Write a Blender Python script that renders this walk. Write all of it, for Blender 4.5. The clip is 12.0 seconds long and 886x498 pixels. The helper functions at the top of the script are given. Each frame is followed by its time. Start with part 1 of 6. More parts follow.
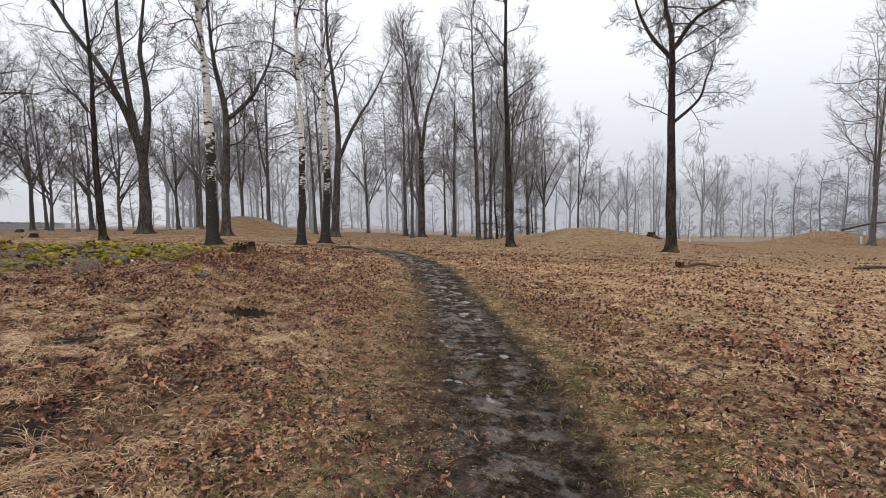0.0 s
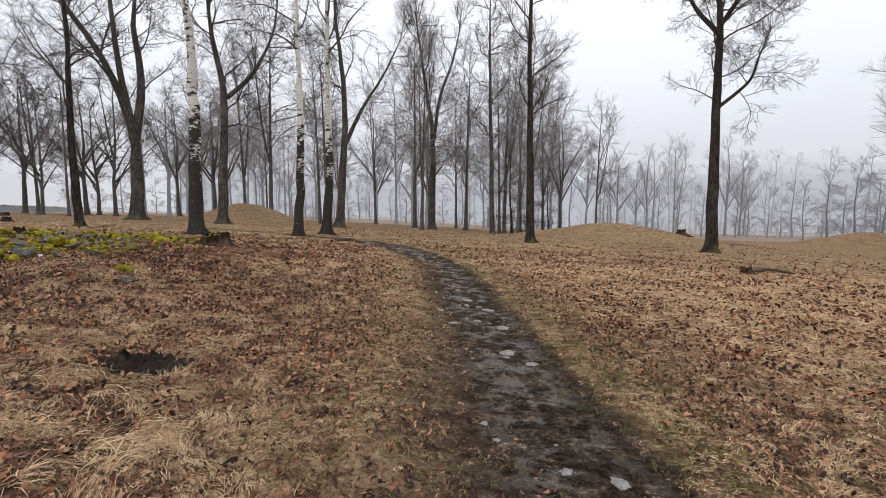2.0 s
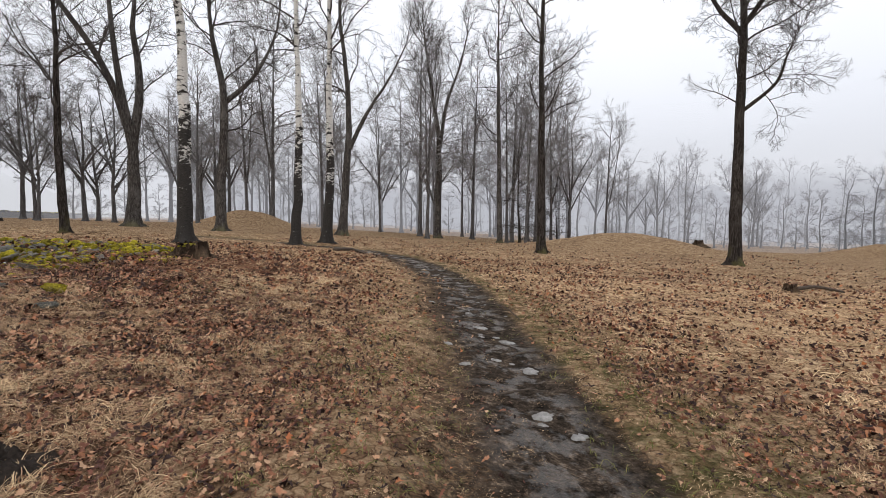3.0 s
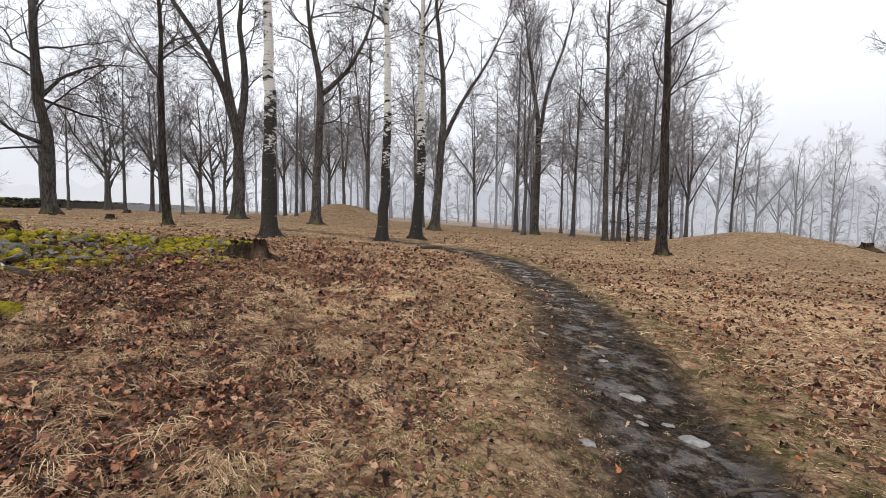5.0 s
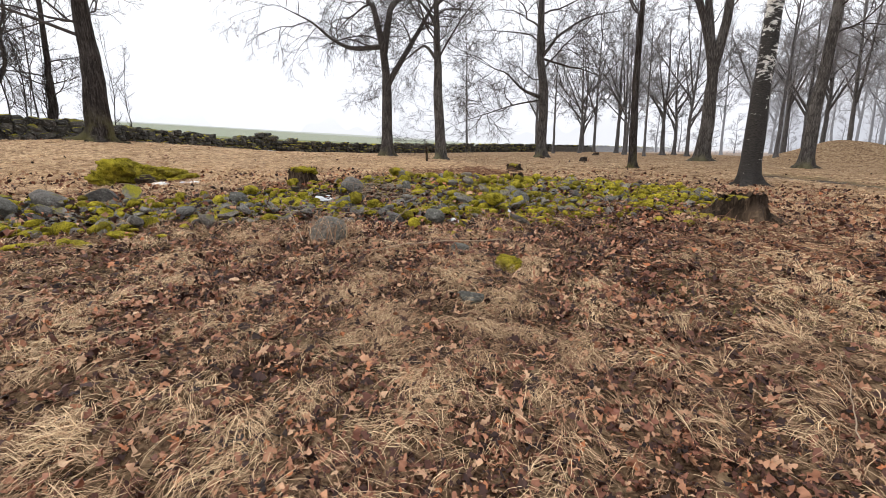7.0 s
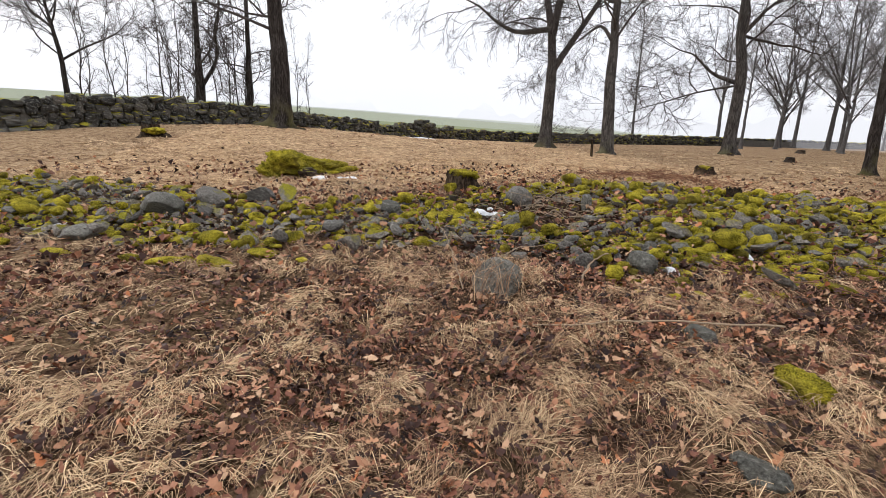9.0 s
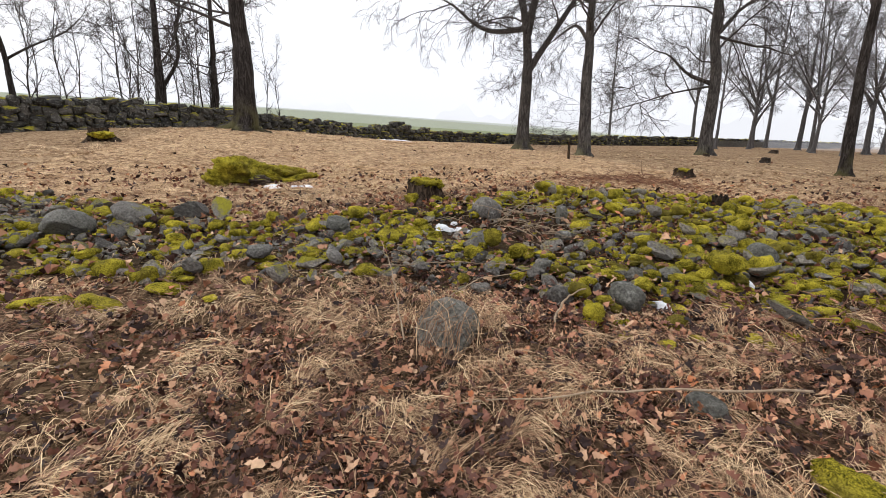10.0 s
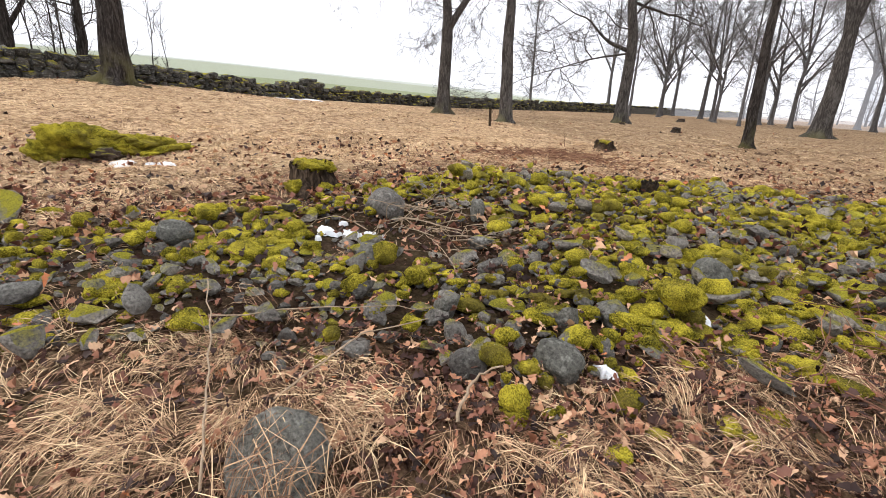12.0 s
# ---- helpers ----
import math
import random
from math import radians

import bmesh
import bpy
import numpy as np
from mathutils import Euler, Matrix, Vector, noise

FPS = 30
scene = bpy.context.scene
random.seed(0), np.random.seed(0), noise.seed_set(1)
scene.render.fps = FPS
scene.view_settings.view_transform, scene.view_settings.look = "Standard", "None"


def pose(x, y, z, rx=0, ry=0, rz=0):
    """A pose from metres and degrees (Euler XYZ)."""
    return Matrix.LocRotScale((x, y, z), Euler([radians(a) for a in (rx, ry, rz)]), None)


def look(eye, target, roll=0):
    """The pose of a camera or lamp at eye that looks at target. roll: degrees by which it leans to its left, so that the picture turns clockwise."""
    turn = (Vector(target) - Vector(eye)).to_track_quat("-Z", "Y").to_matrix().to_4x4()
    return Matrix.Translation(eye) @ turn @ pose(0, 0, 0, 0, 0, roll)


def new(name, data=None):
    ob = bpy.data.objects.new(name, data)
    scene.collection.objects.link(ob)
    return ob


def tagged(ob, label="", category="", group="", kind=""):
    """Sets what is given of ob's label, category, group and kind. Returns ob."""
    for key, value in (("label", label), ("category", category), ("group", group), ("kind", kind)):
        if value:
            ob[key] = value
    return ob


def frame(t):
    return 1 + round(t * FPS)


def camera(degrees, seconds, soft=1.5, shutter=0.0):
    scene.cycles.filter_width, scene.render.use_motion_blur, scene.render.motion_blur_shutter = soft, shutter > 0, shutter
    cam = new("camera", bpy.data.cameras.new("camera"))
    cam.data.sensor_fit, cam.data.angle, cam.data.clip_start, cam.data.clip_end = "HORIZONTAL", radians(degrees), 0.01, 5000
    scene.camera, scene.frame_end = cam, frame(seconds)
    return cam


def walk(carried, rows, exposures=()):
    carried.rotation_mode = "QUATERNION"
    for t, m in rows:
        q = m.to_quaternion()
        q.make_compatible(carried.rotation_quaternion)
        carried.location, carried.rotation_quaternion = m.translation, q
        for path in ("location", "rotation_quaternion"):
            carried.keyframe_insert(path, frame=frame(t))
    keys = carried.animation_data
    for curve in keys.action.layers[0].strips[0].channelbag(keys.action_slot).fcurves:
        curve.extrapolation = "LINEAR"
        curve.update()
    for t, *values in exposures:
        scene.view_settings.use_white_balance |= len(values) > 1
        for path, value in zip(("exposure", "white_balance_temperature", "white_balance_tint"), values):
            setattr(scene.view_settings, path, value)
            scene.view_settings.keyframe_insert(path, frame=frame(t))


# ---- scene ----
cam = camera(86.7, 12.0, 0.9)
ROWS = [
    (0.0, 0.000, 0.000, 1.570, -0.08, -4.08, 1.18),
    (0.5, -0.108, 0.685, 1.539, 0.96, -4.88, 0.70),
    (1.0, -0.158, 1.348, 1.525, 0.64, -5.49, 0.74),
    (1.5, -0.250, 2.013, 1.500, 1.25, -5.29, 0.33),
    (2.0, -0.275, 2.705, 1.483, 1.01, -4.99, 0.02),
    (2.5, -0.316, 3.393, 1.482, 1.39, -3.94, -0.20),
    (4.5, -0.507, 5.930, 1.427, 4.39, -4.48, -0.92),
    (5.0, -0.689, 6.410, 1.456, 13.12, -4.73, -0.69),
    (5.5, -1.007, 6.756, 1.499, 25.52, -5.82, -0.59),
    (6.0, -1.253, 6.953, 1.508, 40.43, -7.38, 0.13),
    (6.5, -1.488, 7.129, 1.545, 53.49, -10.03, 0.62),
    (7.0, -1.778, 7.125, 1.534, 64.38, -11.94, 0.55),
    (7.5, -2.087, 7.088, 1.606, 73.27, -12.67, -0.31),
    (9.5, -3.482, 7.366, 1.762, 82.41, -13.64, -0.93),
    (10.0, -3.790, 7.563, 1.791, 79.81, -13.41, -0.65),
    (10.5, -4.002, 7.732, 1.842, 76.02, -14.06, -0.94),
    (11.0, -4.319, 7.845, 1.845, 72.52, -15.47, -1.00),
    (11.5, -4.575, 7.943, 1.898, 70.46, -16.62, -1.53),
    (12.0, -4.781, 8.069, 1.923, 70.82, -17.77, -2.17),
]
walk(cam, [(t, pose(x, y, z, 90 + pitch, roll, yaw)) for t, x, y, z, yaw, pitch, roll in ROWS],
     exposures=[(0.0, -0.10), (2.5, -0.09), (4.5, 0.02), (5.5, 0.2), (6.5, 0.33), (7.5, 0.40), (9.5, 0.33), (11.0, 0.51), (12.0, 0.75)])

# ---- light ----
world = bpy.data.worlds.new("overcast_sky")
scene.world = world
world.use_nodes = True
wn = world.node_tree.nodes
wn.clear()
w_out = wn.new("ShaderNodeOutputWorld")
w_bg = wn.new("ShaderNodeBackground")
w_sky = wn.new("ShaderNodeTexSky")
w_sky.sky_type = "NISHITA"
w_sky.sun_disc = False
w_sky.sun_elevation, w_sky.sun_rotation = radians(28), radians(215)
w_sky.air_density, w_sky.dust_density = 1.5, 6.0
w_scale = wn.new("ShaderNodeMix")
w_scale.data_type, w_scale.blend_type = "RGBA", "MULTIPLY"
w_scale.inputs["Factor"].default_value = 1.0
w_scale.inputs["B"].default_value = (0.08, 0.08, 0.08, 1)
w_mix = wn.new("ShaderNodeMix")
w_mix.data_type = "RGBA"
w_mix.inputs["Factor"].default_value = 0.88
w_geo = wn.new("ShaderNodeTexCoord")
w_sep = wn.new("ShaderNodeSeparateXYZ")
w_ramp = wn.new("ShaderNodeValToRGB")
w_noise = wn.new("ShaderNodeTexNoise")
w_noise.inputs["Scale"].default_value, w_noise.inputs["Detail"].default_value = 1.6, 3.0
w_add = wn.new("ShaderNodeMath")
w_add.operation = "MULTIPLY_ADD"
w_add.inputs[1].default_value = 0.22
el = w_ramp.color_ramp.elements
el[0].position, el[0].color = 0.0, (0.87, 0.92, 1.05, 1)
el[1].position, el[1].color = 0.62, (1.33, 1.34, 1.40, 1)
wl = world.node_tree.links
wl.new(w_geo.outputs["Generated"], w_sep.inputs[0])
wl.new(w_geo.outputs["Generated"], w_noise.inputs["Vector"])
wl.new(w_noise.outputs["Fac"], w_add.inputs[0])
wl.new(w_sep.outputs["Z"], w_add.inputs[2])
wl.new(w_add.outputs[0], w_ramp.inputs[0])
wl.new(w_sky.outputs[0], w_scale.inputs["A"])
wl.new(w_scale.outputs["Result"], w_mix.inputs["A"])
wl.new(w_ramp.outputs[0], w_mix.inputs["B"])
wl.new(w_mix.outputs["Result"], w_bg.inputs["Color"])
w_bg.inputs["Strength"].default_value = 1.0
wl.new(w_bg.outputs[0], w_out.inputs["Surface"])

sun_data = bpy.data.lights.new("sun", "SUN")
sun_data.energy, sun_data.angle, sun_data.color = 0.7, radians(25), (1.0, 0.96, 0.9)
sun = new("sun", sun_data)
sun.matrix_world = look((-20, -28, 26), (0, 0, 0))


# ---- materials ----
def material(name, rough=0.8, spec=0.3):
    m = bpy.data.materials.new(name)
    m.use_nodes = True
    b = m.node_tree.nodes["Principled BSDF"]
    b.inputs["Roughness"].default_value = rough
    b.inputs["Specular IOR Level"].default_value = spec
    return m, m.node_tree.nodes, m.node_tree.links, b


def ramp(nodes, stops):
    r = nodes.new("ShaderNodeValToRGB")
    e = r.color_ramp.elements
    while len(e) < len(stops):
        e.new(0.5)
    for i, (p, c) in enumerate(stops):
        e[i].position, e[i].color = p, (*c, 1)
    return r


def tex(nodes, links, scale, detail=4.0, rough=0.6, stretch=None, coord="Object", distort=0.0):
    c = nodes.new("ShaderNodeTexCoord")
    n = nodes.new("ShaderNodeTexNoise")
    n.inputs["Scale"].default_value, n.inputs["Detail"].default_value = scale, detail
    n.inputs["Roughness"].default_value, n.inputs["Distortion"].default_value = rough, distort
    if stretch:
        mp = nodes.new("ShaderNodeMapping")
        mp.inputs["Scale"].default_value = stretch
        links.new(c.outputs[coord], mp.inputs["Vector"])
        links.new(mp.outputs[0], n.inputs["Vector"])
    else:
        links.new(c.outputs[coord], n.inputs["Vector"])
    return n


def mixc(nodes, links, fac, a, b):
    m = nodes.new("ShaderNodeMix")
    m.data_type = "RGBA"
    for src, key in ((fac, "Factor"), (a, "A"), (b, "B")):
        if isinstance(src, (tuple, float, int)):
            m.inputs[key].default_value = (*src, 1) if isinstance(src, tuple) else src
        else:
            links.new(src, m.inputs[key])
    return m.outputs["Result"]


def calc(nodes, links, op, a, b, clamp=False):
    m = nodes.new("ShaderNodeMath")
    m.operation, m.use_clamp = op, clamp
    for i, src in enumerate((a, b)):
        if isinstance(src, (float, int)):
            m.inputs[i].default_value = src
        else:
            links.new(src, m.inputs[i])
    return m.outputs[0]


def bump(nodes, links, height, bsdf, dist, strength=1.0):
    b = nodes.new("ShaderNodeBump")
    b.inputs["Distance"].default_value, b.inputs["Strength"].default_value = dist, strength
    links.new(height, b.inputs["Height"])
    links.new(b.outputs[0], bsdf.inputs["Normal"])
    return b


def attribute(nodes, name):
    a = nodes.new("ShaderNodeAttribute")
    a.attribute_name = name
    return a.outputs["Fac"]


def flakes(n, l, scale, wobble):
    """Lying flakes of litter: a chance value for each one and the dark gap around it."""
    c = n.new("ShaderNodeTexCoord")
    shift = tex(n, l, scale * 0.45, 3, 0.6)
    add = n.new("ShaderNodeVectorMath")
    add.operation = "MULTIPLY_ADD"
    add.inputs[1].default_value = (wobble, wobble, wobble)
    l.new(shift.outputs["Color"], add.inputs[0])
    l.new(c.outputs["Object"], add.inputs[2])
    out = []
    for feature in ("F1", "DISTANCE_TO_EDGE"):
        v = n.new("ShaderNodeTexVoronoi")
        v.voronoi_dimensions = "2D"
        v.feature = feature
        v.inputs["Scale"].default_value = scale
        l.new(add.outputs[0], v.inputs["Vector"])
        out.append(v)
    sep = n.new("ShaderNodeSeparateColor")
    l.new(out[0].outputs["Color"], sep.inputs[0])
    return sep.outputs[0], out[1].outputs["Distance"]


def mat_ground():
    m, n, l, b = material("dead_grass_earth_and_mud", 0.9, 0.2)
    big = tex(n, l, 0.35, 5, 0.65)
    mid = tex(n, l, 3.0, 6, 0.7)
    fine = tex(n, l, 26, 8, 0.75, None, "Object", 1.2)
    clump = tex(n, l, 7.0, 5, 0.75, None, "Object", 0.6)
    chance, gap = flakes(n, l, 15.0, 0.16)
    chance2, gap2 = flakes(n, l, 6.5, 0.3)
    litter = ramp(n, [(0.20, (0.014, 0.008, 0.006)), (0.40, (0.085, 0.04, 0.028)), (0.56, (0.24, 0.125, 0.078)), (0.74, (0.50, 0.315, 0.18))])
    straw = ramp(n, [(0.15, (0.06, 0.034, 0.022)), (0.30, (0.29, 0.178, 0.105)), (0.47, (0.54, 0.36, 0.205)), (0.65, (0.73, 0.535, 0.335))])
    grain = calc(n, l, "ADD", calc(n, l, "MULTIPLY", fine.outputs["Fac"], 0.5), calc(n, l, "MULTIPLY", clump.outputs["Fac"], 0.5))
    grain = calc(n, l, "ADD", 0.5, calc(n, l, "MULTIPLY", calc(n, l, "SUBTRACT", grain, 0.5), 1.5))
    # single leaves and tufts, dark between them
    flake = calc(n, l, "ADD", calc(n, l, "MULTIPLY", calc(n, l, "SUBTRACT", chance, 0.5), 0.26), calc(n, l, "MULTIPLY", calc(n, l, "SUBTRACT", chance2, 0.5), 0.16))
    hole = calc(n, l, "MULTIPLY", calc(n, l, "SUBTRACT", 1.0, ramp_of(n, l, gap, 0.0, 0.16)), 0.16)
    litter_in = calc(n, l, "SUBTRACT", calc(n, l, "ADD", grain, flake), hole)
    l.new(litter_in, litter.inputs[0])
    l.new(litter_in, straw.inputs[0])
    patch = ramp(n, [(0.40, (0, 0, 0)), (0.58, (1, 1, 1))])
    both = calc(n, l, "ADD", calc(n, l, "MULTIPLY", big.outputs["Fac"], 0.5), calc(n, l, "MULTIPLY", mid.outputs["Fac"], 0.5))
    l.new(both, patch.inputs[0])
    col = mixc(n, l, calc(n, l, "ADD", calc(n, l, "MULTIPLY", patch.outputs[0], 0.5), calc(n, l, "MULTIPLY", attribute(n, "straw"), 0.7), True), litter.outputs[0], straw.outputs[0])
    # dark soil under the near litter and between the stones, gap shade painted in with it
    col = mixc(n, l, attribute(n, "humus_shade"), col, mixc(n, l, fine.outputs["Fac"], (0.008, 0.005, 0.004), (0.05, 0.03, 0.02)))
    # thin green moss and grass
    green = ramp(n, [(0.3, (0.03, 0.032, 0.012)), (0.7, (0.13, 0.115, 0.045))])
    l.new(fine.outputs["Fac"], green.inputs[0])
    gm = calc(n, l, "MULTIPLY", attribute(n, "green"), ramp_of(n, l, mid.outputs["Fac"], 0.42, 0.6), True)
    col = mixc(n, l, gm, col, green.outputs[0])
    # trodden mud
    mud = ramp(n, [(0.31, (0.006, 0.005, 0.004)), (0.44, (0.026, 0.020, 0.015)), (0.57, (0.078, 0.058, 0.043)), (0.70, (0.25, 0.19, 0.14))])
    l.new(grain, mud.inputs[0])
    pm = calc(n, l, "ADD", attribute(n, "path"), calc(n, l, "MULTIPLY", calc(n, l, "SUBTRACT", fine.outputs["Fac"], 0.5), 1.6))
    pm = ramp_of(n, l, pm, 0.32, 0.72)
    pm = calc(n, l, "MULTIPLY", pm, ramp_of(n, l, attribute(n, "path"), 0.05, 0.25))
    col = mixc(n, l, pm, col, mud.outputs[0])
    # far meadow behind the wall
    field = ramp(n, [(0.35, (0.22, 0.25, 0.14)), (0.65, (0.31, 0.34, 0.21))])
    l.new(mid.outputs["Fac"], field.inputs[0])
    col = mixc(n, l, attribute(n, "field"), col, field.outputs[0])
    l.new(col, b.inputs["Base Color"])
    wet = calc(n, l, "MULTIPLY", attribute(n, "wet"), ramp_of(n, l, mid.outputs["Fac"], 0.49, 0.57), True)
    l.new(calc(n, l, "SUBTRACT", 0.92, calc(n, l, "MULTIPLY", wet, 0.62)), b.inputs["Roughness"])
    l.new(calc(n, l, "ADD", 0.03, calc(n, l, "MULTIPLY", wet, 0.5)), b.inputs["Specular IOR Level"])
    hgt = calc(n, l, "ADD", fine.outputs["Fac"], calc(n, l, "MULTIPLY", mid.outputs["Fac"], 1.5))
    hgt = calc(n, l, "ADD", hgt, calc(n, l, "MULTIPLY", clump.outputs["Fac"], 0.7))
    hgt = calc(n, l, "ADD", hgt, calc(n, l, "MULTIPLY", calc(n, l, "MULTIPLY", ramp_of(n, l, gap, 0.0, 0.2), calc(n, l, "SUBTRACT", 1.0, attribute(n, "path"), True)), 0.7))
    bp = bump(n, l, hgt, b, 0.035, 0.9)
    l.new(calc(n, l, "SUBTRACT", 0.9, calc(n, l, "MULTIPLY", wet, 0.55)), bp.inputs["Strength"])
    return m


def ramp_of(nodes, links, src, lo, hi):
    r = nodes.new("ShaderNodeMapRange")
    r.inputs["From Min"].default_value, r.inputs["From Max"].default_value = lo, hi
    links.new(src, r.inputs["Value"])
    return r.outputs[0]


def mat_bark(name, dark, mid_c, light, moss=0.0):
    m, n, l, b = material(name, 0.9, 0.05)
    ridge = tex(n, l, 5.0, 6, 0.7, (3.2, 3.2, 0.55), "Object", 0.8)
    blot = tex(n, l, 1.1, 4, 0.6)
    r = ramp(n, [(0.3, dark), (0.5, mid_c), (0.72, light)])
    l.new(ridge.outputs["Fac"], r.inputs[0])
    lich = ramp_of(n, l, blot.outputs["Fac"], 0.5, 0.68)
    col = mixc(n, l, calc(n, l, "MULTIPLY", lich, 0.5), r.outputs[0], light)
    if moss:
        c = n.new("ShaderNodeTexCoord")
        s = n.new("ShaderNodeSeparateXYZ")
        l.new(c.outputs["Object"], s.inputs[0])
        low = n.new("ShaderNodeMapRange")
        low.inputs["From Min"].default_value, low.inputs["From Max"].default_value = moss, 0.0
        l.new(s.outputs["Z"], low.inputs["Value"])
        f = calc(n, l, "MULTIPLY", low.outputs[0], ramp_of(n, l, blot.outputs["Fac"], 0.45, 0.6), True)
        col = mixc(n, l, calc(n, l, "MULTIPLY", f, 0.55), col, (0.13, 0.12, 0.035))
    l.new(col, b.inputs["Base Color"])
    bump(n, l, ridge.outputs["Fac"], b, 0.06, 0.9)
    return m


def mat_birch():
    m, n, l, b = material("birch_bark", 0.75, 0.25)
    band = tex(n, l, 2.6, 5, 0.75, (1.1, 1.1, 2.6), "Object", 0.6)
    band2 = tex(n, l, 1.0, 3, 0.6, (1.2, 1.2, 2.2))
    fine = tex(n, l, 16, 5, 0.7, (1, 1, 3))
    white = ramp(n, [(0.3, (0.42, 0.40, 0.37)), (0.6, (0.72, 0.70, 0.66))])
    l.new(fine.outputs["Fac"], white.inputs[0])
    c = n.new("ShaderNodeTexCoord")
    s = n.new("ShaderNodeSeparateXYZ")
    l.new(c.outputs["Object"], s.inputs[0])
    low = n.new("ShaderNodeMapRange")
    low.inputs["From Min"].default_value, low.inputs["From Max"].default_value = 5.4, 1.6
    low.inputs["To Min"].default_value, low.inputs["To Max"].default_value = -0.02, 0.30
    low.clamp = False
    l.new(s.outputs["Z"], low.inputs["Value"])
    lowc = calc(n, l, "MINIMUM", calc(n, l, "MAXIMUM", low.outputs[0], -0.02), 0.30)
    h = calc(n, l, "ADD", calc(n, l, "MULTIPLY", calc(n, l, "ADD", calc(n, l, "MULTIPLY", band.outputs["Fac"], 1.3), calc(n, l, "MULTIPLY", band2.outputs["Fac"], 0.7)), 1.0), calc(n, l, "SUBTRACT", lowc, 0.5))
    d = ramp_of(n, l, h, 0.53, 0.58)
    dark = ramp(n, [(0.3, (0.006, 0.005, 0.005)), (0.68, (0.055, 0.048, 0.042))])
    l.new(fine.outputs["Fac"], dark.inputs[0])
    l.new(mixc(n, l, d, white.outputs[0], dark.outputs[0]), b.inputs["Base Color"])
    bump(n, l, calc(n, l, "ADD", d, fine.outputs["Fac"]), b, 0.02, 0.8)
    return m


def mat_island(name, stops, rough=0.8, spec=0.2, tufted=False):
    m, n, l, b = material(name, rough, spec)
    g = n.new("ShaderNodeNewGeometry")
    r = ramp(n, stops)
    if tufted:
        l.new(calc(n, l, "ADD", calc(n, l, "MULTIPLY", g.outputs["Random Per Island"], 0.45), calc(n, l, "MULTIPLY", attribute(n, "tone"), 0.55)), r.inputs[0])
    else:
        l.new(g.outputs["Random Per Island"], r.inputs[0])
    v = tex(n, l, 0.9, 3, 0.6)
    f = tex(n, l, 60, 2, 0.6)
    k = calc(n, l, "ADD", 0.45, calc(n, l, "ADD", calc(n, l, "MULTIPLY", v.outputs["Fac"], 0.6), calc(n, l, "MULTIPLY", f.outputs["Fac"], 0.5)))
    mul = n.new("ShaderNodeMix")
    mul.data_type, mul.blend_type = "RGBA", "MULTIPLY"
    mul.inputs["Factor"].default_value = 1.0
    l.new(r.outputs[0], mul.inputs["A"])
    l.new(k, mul.inputs["B"])
    l.new(mul.outputs["Result"], b.inputs["Base Color"])
    return m


def mat_stone(name, moss_lo, moss_hi, greys, lichen=(0.34, 0.335, 0.30)):
    m, n, l, b = material(name, 0.75, 0.2)
    big = tex(n, l, 5.0, 5, 0.65, None, "Generated")
    fine = tex(n, l, 55, 6, 0.7)
    patch = tex(n, l, 2.3, 4, 0.6)
    mfine = tex(n, l, 130, 3, 0.75)
    place = n.new("ShaderNodeNewGeometry")
    for t in (fine, patch, mfine):
        l.new(place.outputs["Position"], t.inputs["Vector"])
    info = n.new("ShaderNodeObjectInfo")
    geo = n.new("ShaderNodeNewGeometry")
    base = ramp(n, [(0.0, greys[0]), (0.5, greys[1]), (1.0, greys[2])])
    rnd = calc(n, l, "FRACT", calc(n, l, "ADD", info.outputs["Random"], geo.outputs["Random Per Island"]), 0.0)
    l.new(rnd, base.inputs[0])
    lich = ramp_of(n, l, big.outputs["Fac"], 0.52, 0.66)
    col = mixc(n, l, calc(n, l, "MULTIPLY", lich, 0.45), base.outputs[0], lichen)
    spk = n.new("ShaderNodeMix")
    spk.data_type, spk.blend_type = "RGBA", "MULTIPLY"
    spk.inputs["Factor"].default_value = 1.0
    l.new(col, spk.inputs["A"])
    l.new(calc(n, l, "ADD", 0.35, calc(n, l, "MULTIPLY", ramp_of(n, l, fine.outputs["Fac"], 0.33, 0.68), 1.25)), spk.inputs["B"])
    col = spk.outputs["Result"]
    sep = n.new("ShaderNodeSeparateXYZ")
    l.new(geo.outputs["Normal"], sep.inputs[0])
    mo = calc(n, l, "ADD", calc(n, l, "MULTIPLY", sep.outputs["Z"], 0.45), calc(n, l, "MULTIPLY", patch.outputs["Fac"], 0.9))
    mo = calc(n, l, "ADD", mo, calc(n, l, "MULTIPLY", rnd, 0.32))
    mo = calc(n, l, "ADD", mo, calc(n, l, "MULTIPLY", fine.outputs["Fac"], 0.25))
    f = ramp_of(n, l, mo, moss_lo, moss_hi)
    moss = ramp(n, [(0.34, (0.03, 0.03, 0.004)), (0.46, (0.25, 0.23, 0.017)), (0.58, (0.58, 0.51, 0.05))])
    l.new(calc(n, l, "ADD", calc(n, l, "MULTIPLY", mfine.outputs["Fac"], 0.6), calc(n, l, "MULTIPLY", patch.outputs["Fac"], 0.4)), moss.inputs[0])
    l.new(mixc(n, l, f, col, moss.outputs[0]), b.inputs["Base Color"])
    l.new(calc(n, l, "ADD", 0.6, calc(n, l, "MULTIPLY", f, 0.4)), b.inputs["Roughness"])
    bump(n, l, calc(n, l, "ADD", fine.outputs["Fac"], calc(n, l, "MULTIPLY", f, calc(n, l, "MULTIPLY", mfine.outputs["Fac"], 2.0))), b, 0.035, 1.0)
    return m


